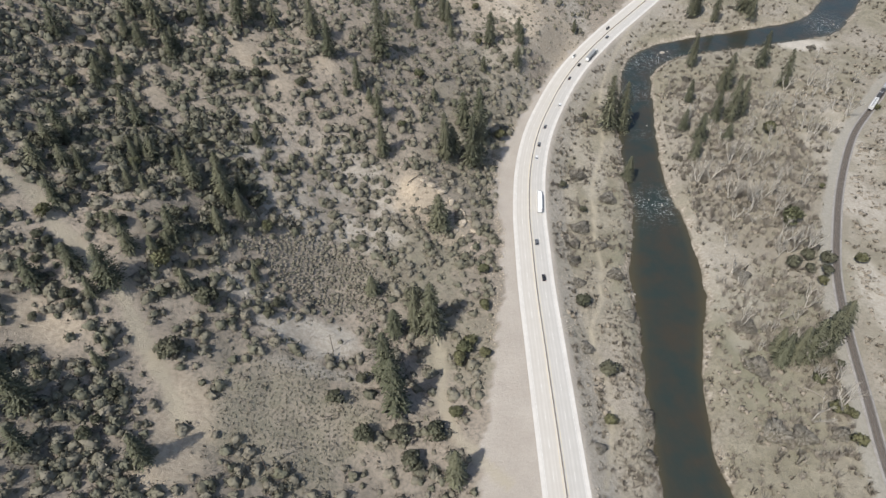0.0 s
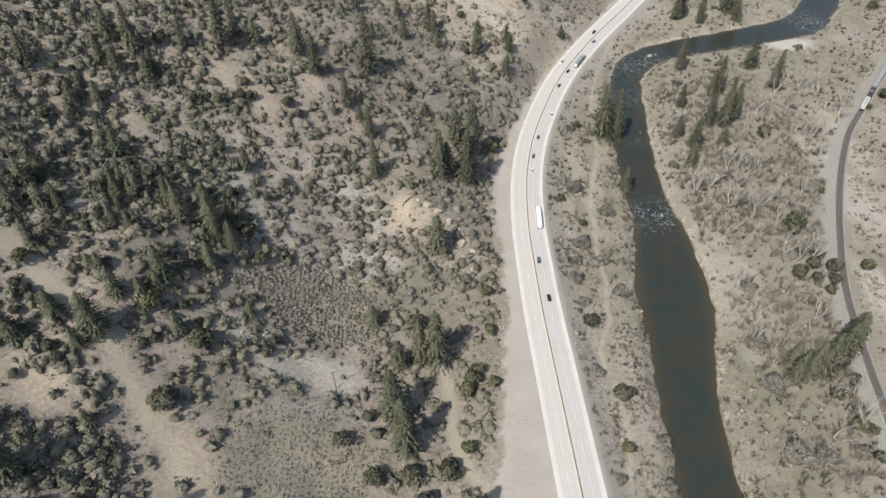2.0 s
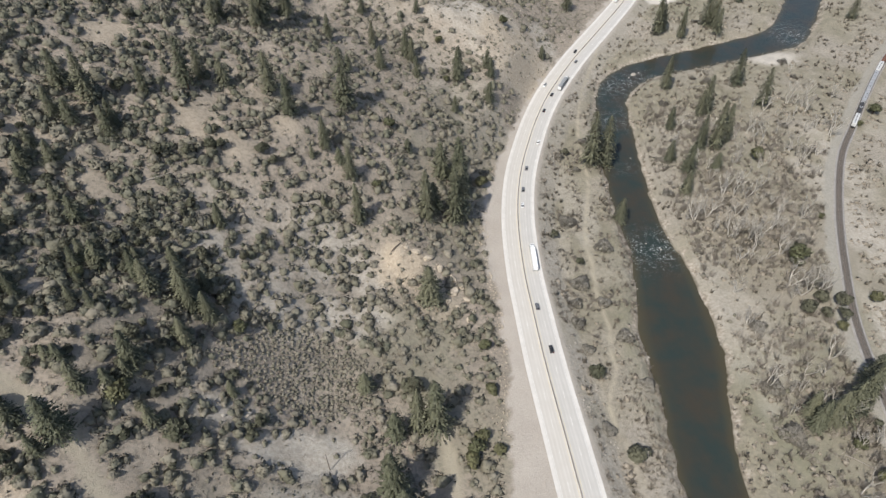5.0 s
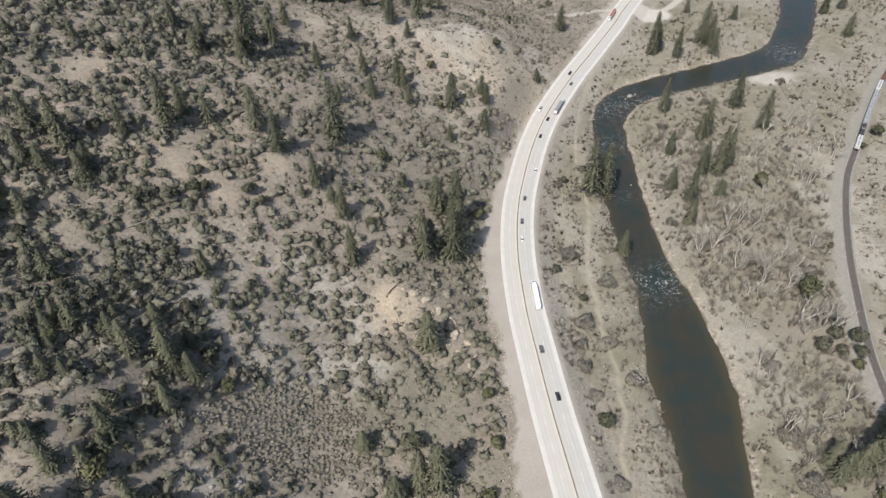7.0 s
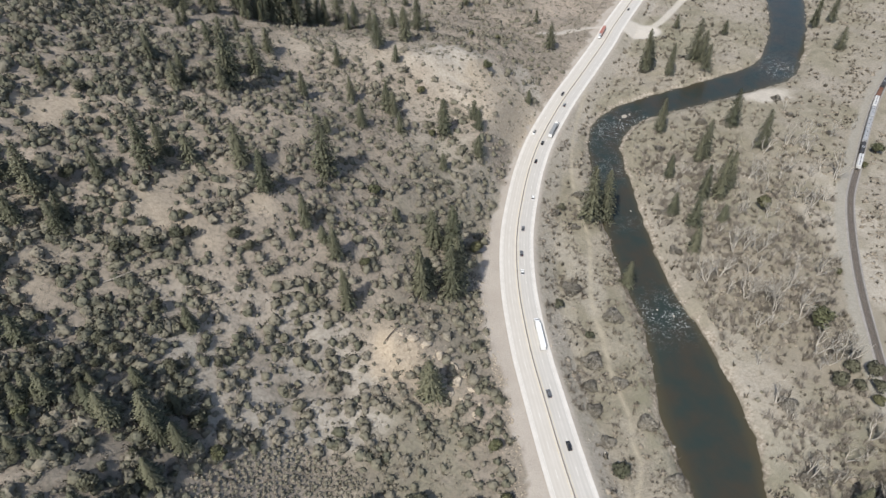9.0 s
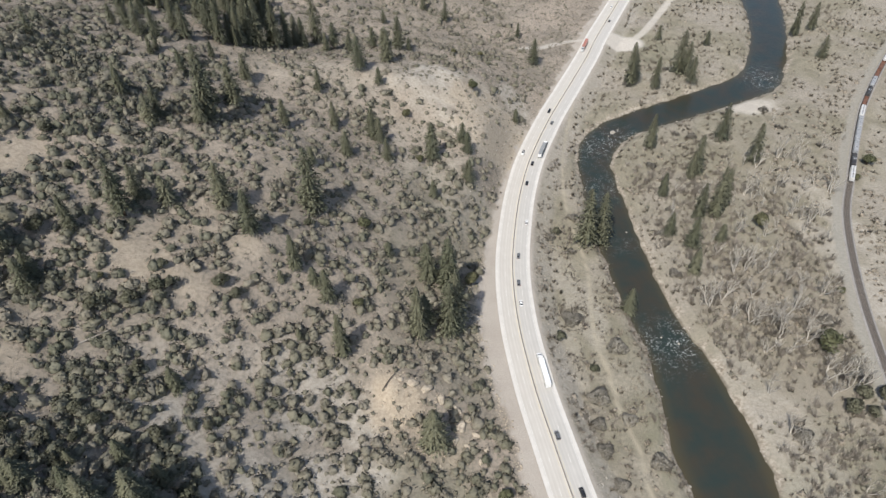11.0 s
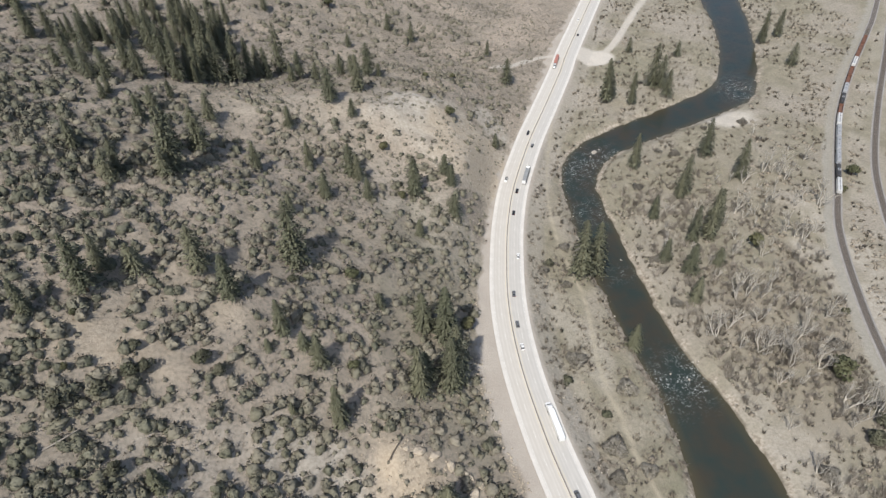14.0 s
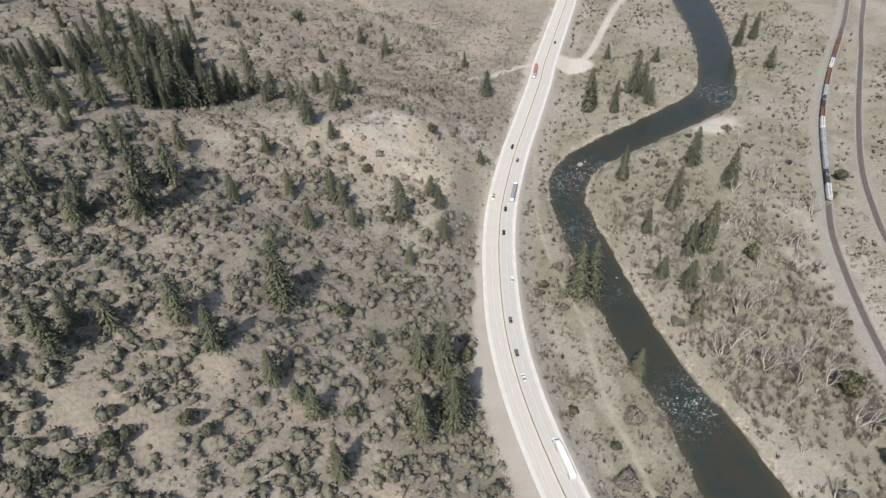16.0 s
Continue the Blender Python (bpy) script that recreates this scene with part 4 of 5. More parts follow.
# brush of the hillside and the river flat
def big_weight(x, y, left, bank, dr, da, db):
    clump = 0.34 + 0.36 * ramp(y, 215, 260) * ramp(450 - y, 0, 60) + 0.65 * ramp(bumps(x, y, 30, 11), 0.3, 0.72) * (0.35 + 0.65 * ramp(bumps(x, y, 10, 12), 0.25, 0.65))
    bare = np.maximum.reduce([0.2 * np.clip(blot(x, y, PALE_SPOTS), 0, 1), 0.7 * blot(x, y, TAN_SPOTS), 1.1 * blot(x, y, SAGE), 0.9 * np.clip(blot(x, y, CUT), 0, 1)])
    far = 1 - 0.55 * ramp(y, 470, 560)
    return np.where(left > 3, np.maximum(clump, 0.75 * dark_side(x, y)) * (1 - np.clip(bare, 0, 1)) * far, 0) * open_ground(x, y)


x, y = scatter(22000, (-270, 150, 85, 780), big_weight, 51)
u = np.random.RandomState(6).rand(len(x))
size = (1.1 + 3.3 * u ** 2.0) * (1 + 0.15 * dark_side(x, y))
brush("shrubs", "grey-green shrubs crowding the dry hillside", "shrubs", x, y, size, SHRUB_LEAF, 60, 0.85, 0.16, core=True, seed=1)
x, y = scatter(8200, (-270, 60, 85, 560), lambda x, y, *rest: big_weight(x, y, *rest) * (0.12 + 0.88 * dark_side(x, y)), 56)
size = 1.9 + 2.0 * np.random.RandomState(16).rand(len(x)) ** 1.5
brush("mahogany_shrubs", "tall dark grey-green mahogany shrubs on the hillside", "shrubs", x, y, size, MAHOGANY_LEAF, 60, 1.3, 0.17, core=True, seed=7)
x, y = scatter(50000, (-260, 250, 85, 880), hill_weight, 53)
size = 0.5 + 1.0 * np.random.RandomState(8).rand(len(x)) ** 2
brush("low_shrubs", "small grey shrubs dotted over bare slopes", "shrubs", x, y, size, SAGE_LEAF, 14, 0.75, 0.38, seed=3)
rs = np.random.RandomState(9)
sx, sy = [(g + rs.uniform(-0.75, 0.75, g.shape)).ravel() for g in np.meshgrid(np.arange(-125, -20, 2.0), np.arange(112, 262, 2.0))]
keep = (blot(sx, sy, SAGE) > 0.25 + 0.7 * rs.rand(len(sx))) & (ground(sx, sy, False)[2] > 3) & (open_ground(sx, sy) > 0.5)
x, y = sx[keep], sy[keep]
size = (0.95 + 0.65 * rs.rand(len(x))) * (0.5 + 0.5 * ramp(y, 175, 205))
brush("sagebrush", "even field of grey-brown sagebrush on the slope", "sagebrush", x, y, size, SHRUB_LEAF, 16, 0.85, 0.3, core=True, seed=4)

def thicket_weight(x, y, left, bank, dr, da, db):
    wood = np.exp(-(((x - 195) / 60) ** 2 + ((y - 320) / 110) ** 2)) + 0.8 * np.exp(-(((x - 165) / 26) ** 2 + ((y - 180) / 70) ** 2)) + 0.7 * np.exp(-(((x - 178) / 45) ** 2 + ((y - 395) / 55) ** 2))
    return np.where((bank > 6) & (da > 9) & (dr < -60), np.minimum(wood, 1) * (0.25 + 0.75 * ramp(bumps(x, y, 25, 24), 0.3, 0.65)), 0)


x, y = scatter(22000, (48, 520, 90, 900), flat_weight, 52)
size = 0.7 + 1.7 * np.random.RandomState(7).rand(len(x)) ** 2
fx, fy = scatter(13000, (120, 340, 100, 640), thicket_weight, 64)
brush("thicket", "pale leafless thicket of radiating twigs on the river flat", "thicket", fx, fy, 1.6 + 2.9 * np.random.RandomState(12).rand(len(fx)) ** 1.5, SLIVER_TWIG, 34, 1.35, 0.055, True, seed=6)
ux, uy = scatter(2500, (120, 340, 100, 560), thicket_weight, 66)
brush("undergrowth", "grey-olive undergrowth beneath the leafless trees", "shrubs", ux, uy, 0.6 + 1.5 * np.random.RandomState(13).rand(len(ux)) ** 2, SHRUB_LEAF, 20, 0.8, 0.26, core=True, seed=11)
brush("willow_brush", "leafless tan willow brush on the valley floor", "brush", x, y, size, WILLOW_TWIG, 24, 1.1, 0.24, True, seed=2)
x, y = scatter(16000, (48, 520, 90, 900), lambda x, y, left, bank, dr, da, db: flat_weight(x, y, left, bank, dr, da, db) * ramp(bumps(x, y, 22, 17), 0.45, 0.7) * (1 - 0.6 * ramp(y, 430, 520)), 55)
size = 0.8 + 1.9 * np.random.RandomState(10).rand(len(x)) ** 2
brush("river_shrubs", "grey-brown shrubs along the river flat", "shrubs", x, y, size, SAGE_LEAF, 12, 0.7, 0.26, core=True, seed=5)


x, y = scatter(10500, (-90, 220, 430, 800), lambda x, y, left, bank, dr, da, db: np.where((left > 1.5) & (left < 200), 0.22 + 0.5 * ramp(bumps(x, y, 14, 28), 0.35, 0.7), 0), 58)
brush("dotted_shrubs", "small round grey-olive shrubs dotted over the pale cut", "shrubs", x, y, 0.7 + 1.0 * np.random.RandomState(18).rand(len(x)) ** 2, SHRUB_LEAF, 18, 0.9, 0.24, core=True, seed=9)
x, y = scatter(11000, (50, 130, 95, 520), lambda x, y, left, bank, dr, da, db: np.where((bank > 0.4) & (dr < -13) & (np.abs(beside(FOOTPATH, x, y)[0]) > 1.4), 0.12 + 0.75 * ramp(bumps(x, y, 10, 29), 0.45, 0.7) + 0.6 * ramp(4.5 - bank, 0, 2), 0), 59)
brush("bank_brush", "grey leafless brush along the bank and embankment", "brush", x, y, 0.6 + 1.5 * np.random.RandomState(19).rand(len(x)) ** 2, CLUMP_BRUSH, 26, 1.0, 0.14, True, seed=10)
x, y = scatter(11000, (150, 345, 100, 560), lambda x, y, left, bank, dr, da, db: np.where((da < -5) & (da > -24) & (np.abs(db) > 6), 0.9 * ramp(bumps(x, y, 9, 27), 0.35, 0.6), 0), 57)
brush("verge_shrubs", "grey-green shrubs between the two railway tracks", "shrubs", x, y, 0.7 + 1.3 * np.random.RandomState(17).rand(len(x)) ** 2, SAGE_LEAF, 16, 0.7, 0.26, core=True, seed=8)


def clump_meshes(seed, h=4.0, r=5.0):
    """A broad leafless willow: stems from one foot, a dome of fine twigs."""
    rs = np.random.RandomState(seed)
    stems, c, o, s = [], [], [], []
    for k in range(14):
        a, q = rs.rand() * 6.28, math.sqrt(rs.rand())
        end = np.array((r * 0.75 * q * math.cos(a), r * 0.75 * q * math.sin(a), h * (0.55 + 0.3 * (1 - q))))
        stems.append(tube(rs, [(0.3 * math.cos(a), 0.3 * math.sin(a), -0.1), tuple(end * (0.4, 0.4, 0.6)), tuple(end)], (0.09, 0.06, 0.03), 4))
    n = 1000
    a, q = rs.rand(n) * 6.28, np.sqrt(rs.rand(n))
    d = np.stack([q * np.cos(a), q * np.sin(a), 0.35 + 0.5 * rs.rand(n)], 1) + rs.randn(n, 3) * 0.16
    d /= np.linalg.norm(d, axis=1)[:, None]
    top = np.sqrt(np.clip(1 - 0.85 * q * q, 0, 1))
    c = np.stack([r * q * np.cos(a), r * q * np.sin(a), h * top * (0.45 + 0.5 * rs.rand(n))], 1) * (0.9 + 0.15 * np.sin(3 * a + seed))[:, None]
    tv = sprays(rs, c, d, 0.5 + 0.55 * rs.rand(n), 0.19)
    v, f = join(stems)
    crown = domes(mesh_from("crown", tv, np.arange(len(tv)).reshape(-1, 3), [CLUMP_TWIG]), np.repeat(c * (1, 1, 2) / h + rs.randn(n, 3) * 0.3, 3, 0))
    return mesh_from("trunk", v, f, [PALE_BARK], True), crown


CLUMPS = Stand("willow_bush", "broad leafless grey willow bush", "bush", [clump_meshes(70 + k) for k in range(4)], 4.0)
for x, y, h in [(80, 342, 4.6), (96, 318, 4.2), (75, 291, 4.4), (66, 263, 3.6), (88, 252, 4.2), (91, 409, 3.0), (69, 277, 3.4), (67, 246, 3.0), (85, 162, 3.6), (82, 142, 3.2), (89, 222, 3.4), (84, 276, 3.0),
                (145, 188, 4.6), (148, 213, 4.2), (141, 152, 4.8), (60, 144, 2.6), (112, 425, 3.0), (262, 392, 3.2), (212, 308, 3.8), (152, 150, 4.4), (158, 250, 3.6), (205, 270, 3.8), (63, 200, 3.0), (100, 395, 2.6)]:
    CLUMPS.plant(x, y, h, "willow bushes", turns.uniform(0, 360), turns.uniform(0.9, 1.2))
x, y = scatter(75, (130, 330, 110, 640), lambda x, y, left, bank, dr, da, db: np.where((bank > 8) & (da > 11) & (dr < -30), 0.55, 0), 57)
for a, b in zip(x, y):
    CLUMPS.plant(a, b, turns.uniform(1.8, 3.8), "willow bushes", turns.uniform(0, 360), turns.uniform(0.8, 1.1))

# ---------------------------------------------------------------- rocks
def boulder_mesh(name, seed, material, r=1.0, squash=0.7):
    bm = bmesh.new()
    bmesh.ops.create_icosphere(bm, subdivisions=2, radius=r)
    rs = random.Random(seed)
    push = Vector((rs.uniform(-9, 9), rs.uniform(-9, 9), rs.uniform(-9, 9)))
    for v in bm.verts:
        v.co *= 0.75 + 0.55 * noise.noise(v.co / r * 1.1 + push) + 0.25 * abs(noise.noise(v.co / r * 2.7 + push))
        v.co.z *= squash
    for k in range(7):
        d = Vector((rs.uniform(-1, 1), rs.uniform(-1, 1), rs.uniform(-0.2, 1))).normalized()
        cut = r * rs.uniform(0.42, 0.62)
        for v in bm.verts:
            over = v.co.dot(d) - cut
            if over > 0:
                v.co -= d * over * 0.92
    me = bpy.data.meshes.new(name)
    bm.to_mesh(me)
    bm.free()
    me.materials.append(material)
    return me


def stones(name, label, x, y, size, material, seed, sink=0.25):
    """Many loose stones as one object of kind stuff."""
    rs = np.random.RandomState(seed)
    base = np.array([(1, 0, 0), (-1, 0, 0), (0, 1, 0), (0, -1, 0), (0, 0, 1), (0, 0, -1)], float)
    tri = np.array([(0, 2, 4), (2, 1, 4), (1, 3, 4), (3, 0, 4), (2, 0, 5), (1, 2, 5), (3, 1, 5), (0, 3, 5)])
    forms = np.stack([base * (0.7 + 0.6 * rs.rand(6, 1)) + rs.randn(6, 3) * 0.15 for _ in range(16)])
    z = ground(x, y)[0]
    n = len(x)
    a = rs.rand(n) * 6.28
    v = forms[rs.randint(0, 16, n)] * size[:, None, None] * (1, 1, 0.7)
    ca, sa = np.cos(a)[:, None], np.sin(a)[:, None]
    out = np.stack([v[..., 0] * ca - v[..., 1] * sa + x[:, None], v[..., 0] * sa + v[..., 1] * ca + y[:, None], v[..., 2] + z[:, None] + (0.5 - sink) * size[:, None]], -1)
    f = (np.arange(n)[:, None, None] * 6 + tri[None]).reshape(-1, 3)
    return tagged(new(name, mesh_from(name, out.reshape(-1, 3), f, [material])), label, "stones", kind="stuff")


x, y = scatter(26000, (50, 220, 95, 620), lambda x, y, left, bank, dr, da, db: np.where((dr < -10.8) & (dr > -24), 0.75 * ramp(bumps(x, y, 8, 18), 0.2, 0.7), 0), 71)
stones("embankment_stones", "grey broken stone on the highway embankment", x, y, 0.22 + 0.5 * np.random.RandomState(3).rand(len(x)) ** 3, ROCK, 1)
x, y = scatter(60000, (70, 480, 95, 760), lambda x, y, left, bank, dr, da, db: np.where((bank > -1.6) & (bank < 2.2), 0.45 * ramp(bumps(x, y, 12, 19), 0.3, 0.7) + 0.6 * np.exp(-(((x - 128) / 22) ** 2 + ((y - 445) / 40) ** 2)), 0), 72)
stones("shore_stones", "pale stones along the water's edge", x, y, 0.18 + 0.75 * np.random.RandomState(4).rand(len(x)) ** 4, ROCK, 2, 0.1)
x, y = scatter(22000, (-60, 70, 190, 400), lambda x, y, left, bank, dr, da, db: np.where(left > -1, 0.9 * np.exp(-(((x + 20) / 15) ** 2 + ((y - 291) / 17) ** 2)) + 0.9 * np.exp(-((left - 2.5) / 3.5) ** 2) * ramp(bumps(x, y, 9, 23), 0.3, 0.6), 0), 73)
stones("outcrop_rubble", "tan broken rock below the outcrop", x, y, 0.15 + 0.55 * np.random.RandomState(5).rand(len(x)) ** 3, TAN_ROCK, 3)
x, y = scatter(9000, (20, 140, 440, 580), lambda x, y, left, bank, dr, da, db: np.where((left > 0) & (left < 45), 0.3, 0), 74)
stones("cut_rubble", "pale rubble on the steep road cut", x, y, 0.2 + 0.6 * np.random.RandomState(15).rand(len(x)) ** 3, ROCK, 4)

for k, (x, y, r) in enumerate([(-15, 301, 3.2), (-9, 299, 3.6), (-3, 295, 3.0), (3, 291, 2.8), (7, 286, 2.6), (2, 282, 3.4), (-1, 276, 2.6), (4, 273, 2.4), (9, 279, 2.2), (-20, 303, 2.0), (12, 271, 1.6), (8, 266, 1.6)]):
    ob = tagged(new("boulder", boulder_mesh("boulder", 80 + k, TAN_ROCK, r, 0.5)), "weathered tan boulder of the hillside outcrop", "boulder", "boulders of the outcrop")
    ob.matrix_basis = pose(x, y, float(ground([x], [y])[0][0]) + 0.1 * r, 0, 0, 40 * k) @ Matrix.Diagonal((1.35, 0.85, 1.1, 1))
for k, (x, y, r) in enumerate([(-94, 205, 1.4), (-90, 203, 1.7), (-86, 204, 1.2), (-88, 199, 1.0), (-103, 203, 1.5), (-83, 201, 0.9), (-80, 203, 1.1), (-98, 200, 1.0)]):
    ob = tagged(new("boulder", boulder_mesh("boulder", 120 + k, ROCK, r, 0.6)), "pale grey rock at the rim of a bare clearing", "boulder", "rocks of the clearing")
    ob.matrix_basis = pose(x, y, float(ground([x], [y])[0][0]) + 0.1 * r, 0, 0, 55 * k) @ Matrix.Diagonal((1.3, 0.9, 1.0, 1))
for x, y, r, s in ((181, 519, 3.3, 0.35), (176, 515, 0.9, 0.6), (186, 521, 0.8, 0.6), (124, 322, 0.8, 0.6), (131, 316, 0.9, 0.5), (348, 566, 1.0, 0.5), (142, 407, 0.8, 0.5)):
    ob = tagged(new("river_boulder", boulder_mesh("river_boulder", int(x), ROCK, r, s)), "pale boulder standing out of the river", "boulder", "boulders in the river")
    ob.matrix_basis = pose(x, y, 0.1, 0, 0, x)


# ---------------------------------------------------------------- poles and logs
def box(bm, x, y, z, sx, sy, sz, bevel=0.0):
    m = Matrix.Translation((x, y, z)) @ Matrix.Diagonal((sx, sy, sz, 1))
    made = bmesh.ops.create_cube(bm, size=1.0, matrix=m)["verts"]
    if bevel:
        edges = list({e for v in made for e in v.link_edges})
        bmesh.ops.bevel(bm, geom=edges, offset=bevel, segments=2, affect="EDGES")
    return bm


def disc(bm, x, y, z, r, width, axis="Y", sides=14):
    turn = {"Y": Matrix.Rotation(radians(90), 4, "X"), "X": Matrix.Rotation(radians(90), 4, "Y"), "Z": Matrix()}[axis]
    bmesh.ops.create_cone(bm, cap_ends=True, segments=sides, radius1=r, radius2=r, depth=width, matrix=Matrix.Translation((x, y, z)) @ turn)
    return bm


def utility_pole(x, y, turn):
    base = tagged(new("utility_pole"), "weathered wooden utility pole with one crossarm", "pole", "utility poles")
    bm = bmesh.new()
    bmesh.ops.create_cone(bm, cap_ends=True, segments=10, radius1=0.22, radius2=0.14, depth=13, matrix=Matrix.Translation((0, 0, 6.2)))
    part("pole", bm, POLE_WOOD, base)
    part("crossarm", box(bmesh.new(), 0, 0, 12.0, 3.2, 0.2, 0.24, 0.02), LOG_WOOD, base, "pale weathered crossarm")
    for k in (-1.3, -0.5, 0.5, 1.3):
        part("insulator", disc(bmesh.new(), k, 0, 12.22, 0.07, 0.22, "Z", 8), ROCK, base)
    base.matrix_basis = pose(x, y, float(ground([x], [y])[0][0]) - 0.1, 0, 0, turn)


utility_pole(-76.9, 122.3, 20)
utility_pole(-59.7, 185.9, 20)


def log(x, y, length, r, turn, label, mat=PALE_BARK, rise=0.0):
    v, f = tube(None, [(-length / 2, 0, 0), (-length / 6, 0.15, 0.1), (length / 5, -0.1, 0.05), (length / 2, 0.1, 0)], (r, r * 0.9, r * 0.7, r * 0.4), 8)
    ob = tagged(new("fallen_log", mesh_from("fallen_log", v, f, [mat], True)), label, "log", "fallen logs")
    ob.matrix_basis = pose(x, y, float(ground([x], [y])[0][0]) + r * 0.8 + rise, 0, 0, turn)


log(222, 486, 22, 0.4, 8, "bleached fallen trunk lying on the river flat", LOG_WOOD)
log(254, 488, 14, 0.35, 62, "bleached fallen trunk beside the river pines", LOG_WOOD)
log(-135, 306, 20, 0.4, 25, "grey fallen trunk among the shrubs", LOG_WOOD, 0.2)
log(-160, 330, 16, 0.35, 12, "grey fallen trunk among the shrubs", LOG_WOOD, 0.2)
log(-24, 303, 12, 0.3, 50, "dark fallen trunk above the outcrop", POLE_WOOD, 0.4)
log(168, 172, 13, 0.3, -40, "bleached fallen trunk lying on the river flat", LOG_WOOD)


def roadside_sign(y, offset):
    x, yy, a = offset_point(ROAD, y, offset)
    base = tagged(new("road_sign"), "small dark road sign on a steel post", "sign", "roadside signs")
    bm = bmesh.new()
    bmesh.ops.create_cone(bm, cap_ends=True, segments=8, radius1=0.06, radius2=0.06, depth=2.6, matrix=Matrix.Translation((0, 0, 1.25)))
    part("post", bm, RAIL_STEEL, base)
    part("panel", box(bmesh.new(), -0.09, 0, 2.2, 0.05, 1.0, 1.1, 0.02), POLE_WOOD, base)
    base.matrix_basis = pose(x, yy, float(ground([x], [yy])[0][0]), 0, 0, a)


for y, offset in ((432, 12.6), (446, 12.4), (481, 12.2)):
    roadside_sign(y, offset)


# ---------------------------------------------------------------- vehicles
def paint(name, colour, rough=0.3, metal=0.0):
    n = Nodes(name, rough)
    n.colour(n.mix(n.ramp(n.noise(0.8, 3), 0.3, 0.7, 0, 0.25), colour, tuple(0.7 * c + 0.05 for c in colour)))
    n.set(Metallic=metal)
    n.bsdf.inputs["Coat Weight"].default_value = 0.5
    return n.mat


GLASS = paint("tinted_glass", (0.02, 0.022, 0.025), 0.08)
RUBBER = worn("tyre_rubber", (0.03, 0.03, 0.03), (0.05, 0.048, 0.045), 0.3, 0.9)
STEEL = worn("wheel_steel", (0.42, 0.42, 0.42), (0.3, 0.3, 0.3), 0.3, 0.4, metal=0.8)
RED_LAMP = paint("red_lamp", (0.35, 0.02, 0.02), 0.2)
CLEAR_LAMP = paint("clear_lamp", (0.75, 0.75, 0.72), 0.15)
PAINTS = {"black": paint("black_paint", (0.018, 0.019, 0.022)), "grey": paint("grey_paint", (0.17, 0.175, 0.18), 0.3, 0.3), "white": paint("white_paint", (0.80, 0.80, 0.78)),
          "silver": paint("silver_paint", (0.45, 0.46, 0.46), 0.3, 0.4), "red": paint("dark_red_paint", (0.16, 0.02, 0.022)), "blue": paint("dark_blue_paint", (0.03, 0.045, 0.08)),
          "brick": paint("brick_red_paint", (0.42, 0.17, 0.12), 0.5)}
TRAILER_GREY = worn("grey_trailer_skin", (0.24, 0.25, 0.25), (0.30, 0.305, 0.30), 2.0, 0.5)
TRAILER_WHITE = worn("white_trailer_skin", (0.84, 0.84, 0.82), (0.76, 0.76, 0.74), 3.0, 0.4)


def hull(profile, half, inset=0.0, bevel=0.06):
    """A closed body from a side profile (x, z), swept across, its top drawn in."""
    bm = bmesh.new()
    zs = [z for _, z in profile]
    low, high = min(zs), max(zs)
    rows = []
    for side in (-1, 1):
        rows.append([bm.verts.new((x, side * (half - inset * (z - low) / (high - low)), z)) for x, z in profile])
    bm.faces.new(rows[0])
    bm.faces.new(rows[1][::-1])
    n = len(profile)
    for i in range(n):
        bm.faces.new((rows[0][i], rows[1][i], rows[1][(i + 1) % n], rows[0][(i + 1) % n]))
    bmesh.ops.recalc_face_normals(bm, faces=bm.faces)
    bmesh.ops.bevel(bm, geom=bm.edges[:], offset=bevel, segments=2, affect="EDGES")
    return bm


def wheels(base, places, r, width):
    for x, y in places:
        w = part("wheel", disc(bmesh.new(), x, y, r, r, width, "Y", 16), RUBBER, base)
        part("rim", disc(bmesh.new(), x, y + math.copysign(width / 2 + 0.012, y), r, r * 0.6, 0.03, "Y", 12), STEEL, w, "steel rim")


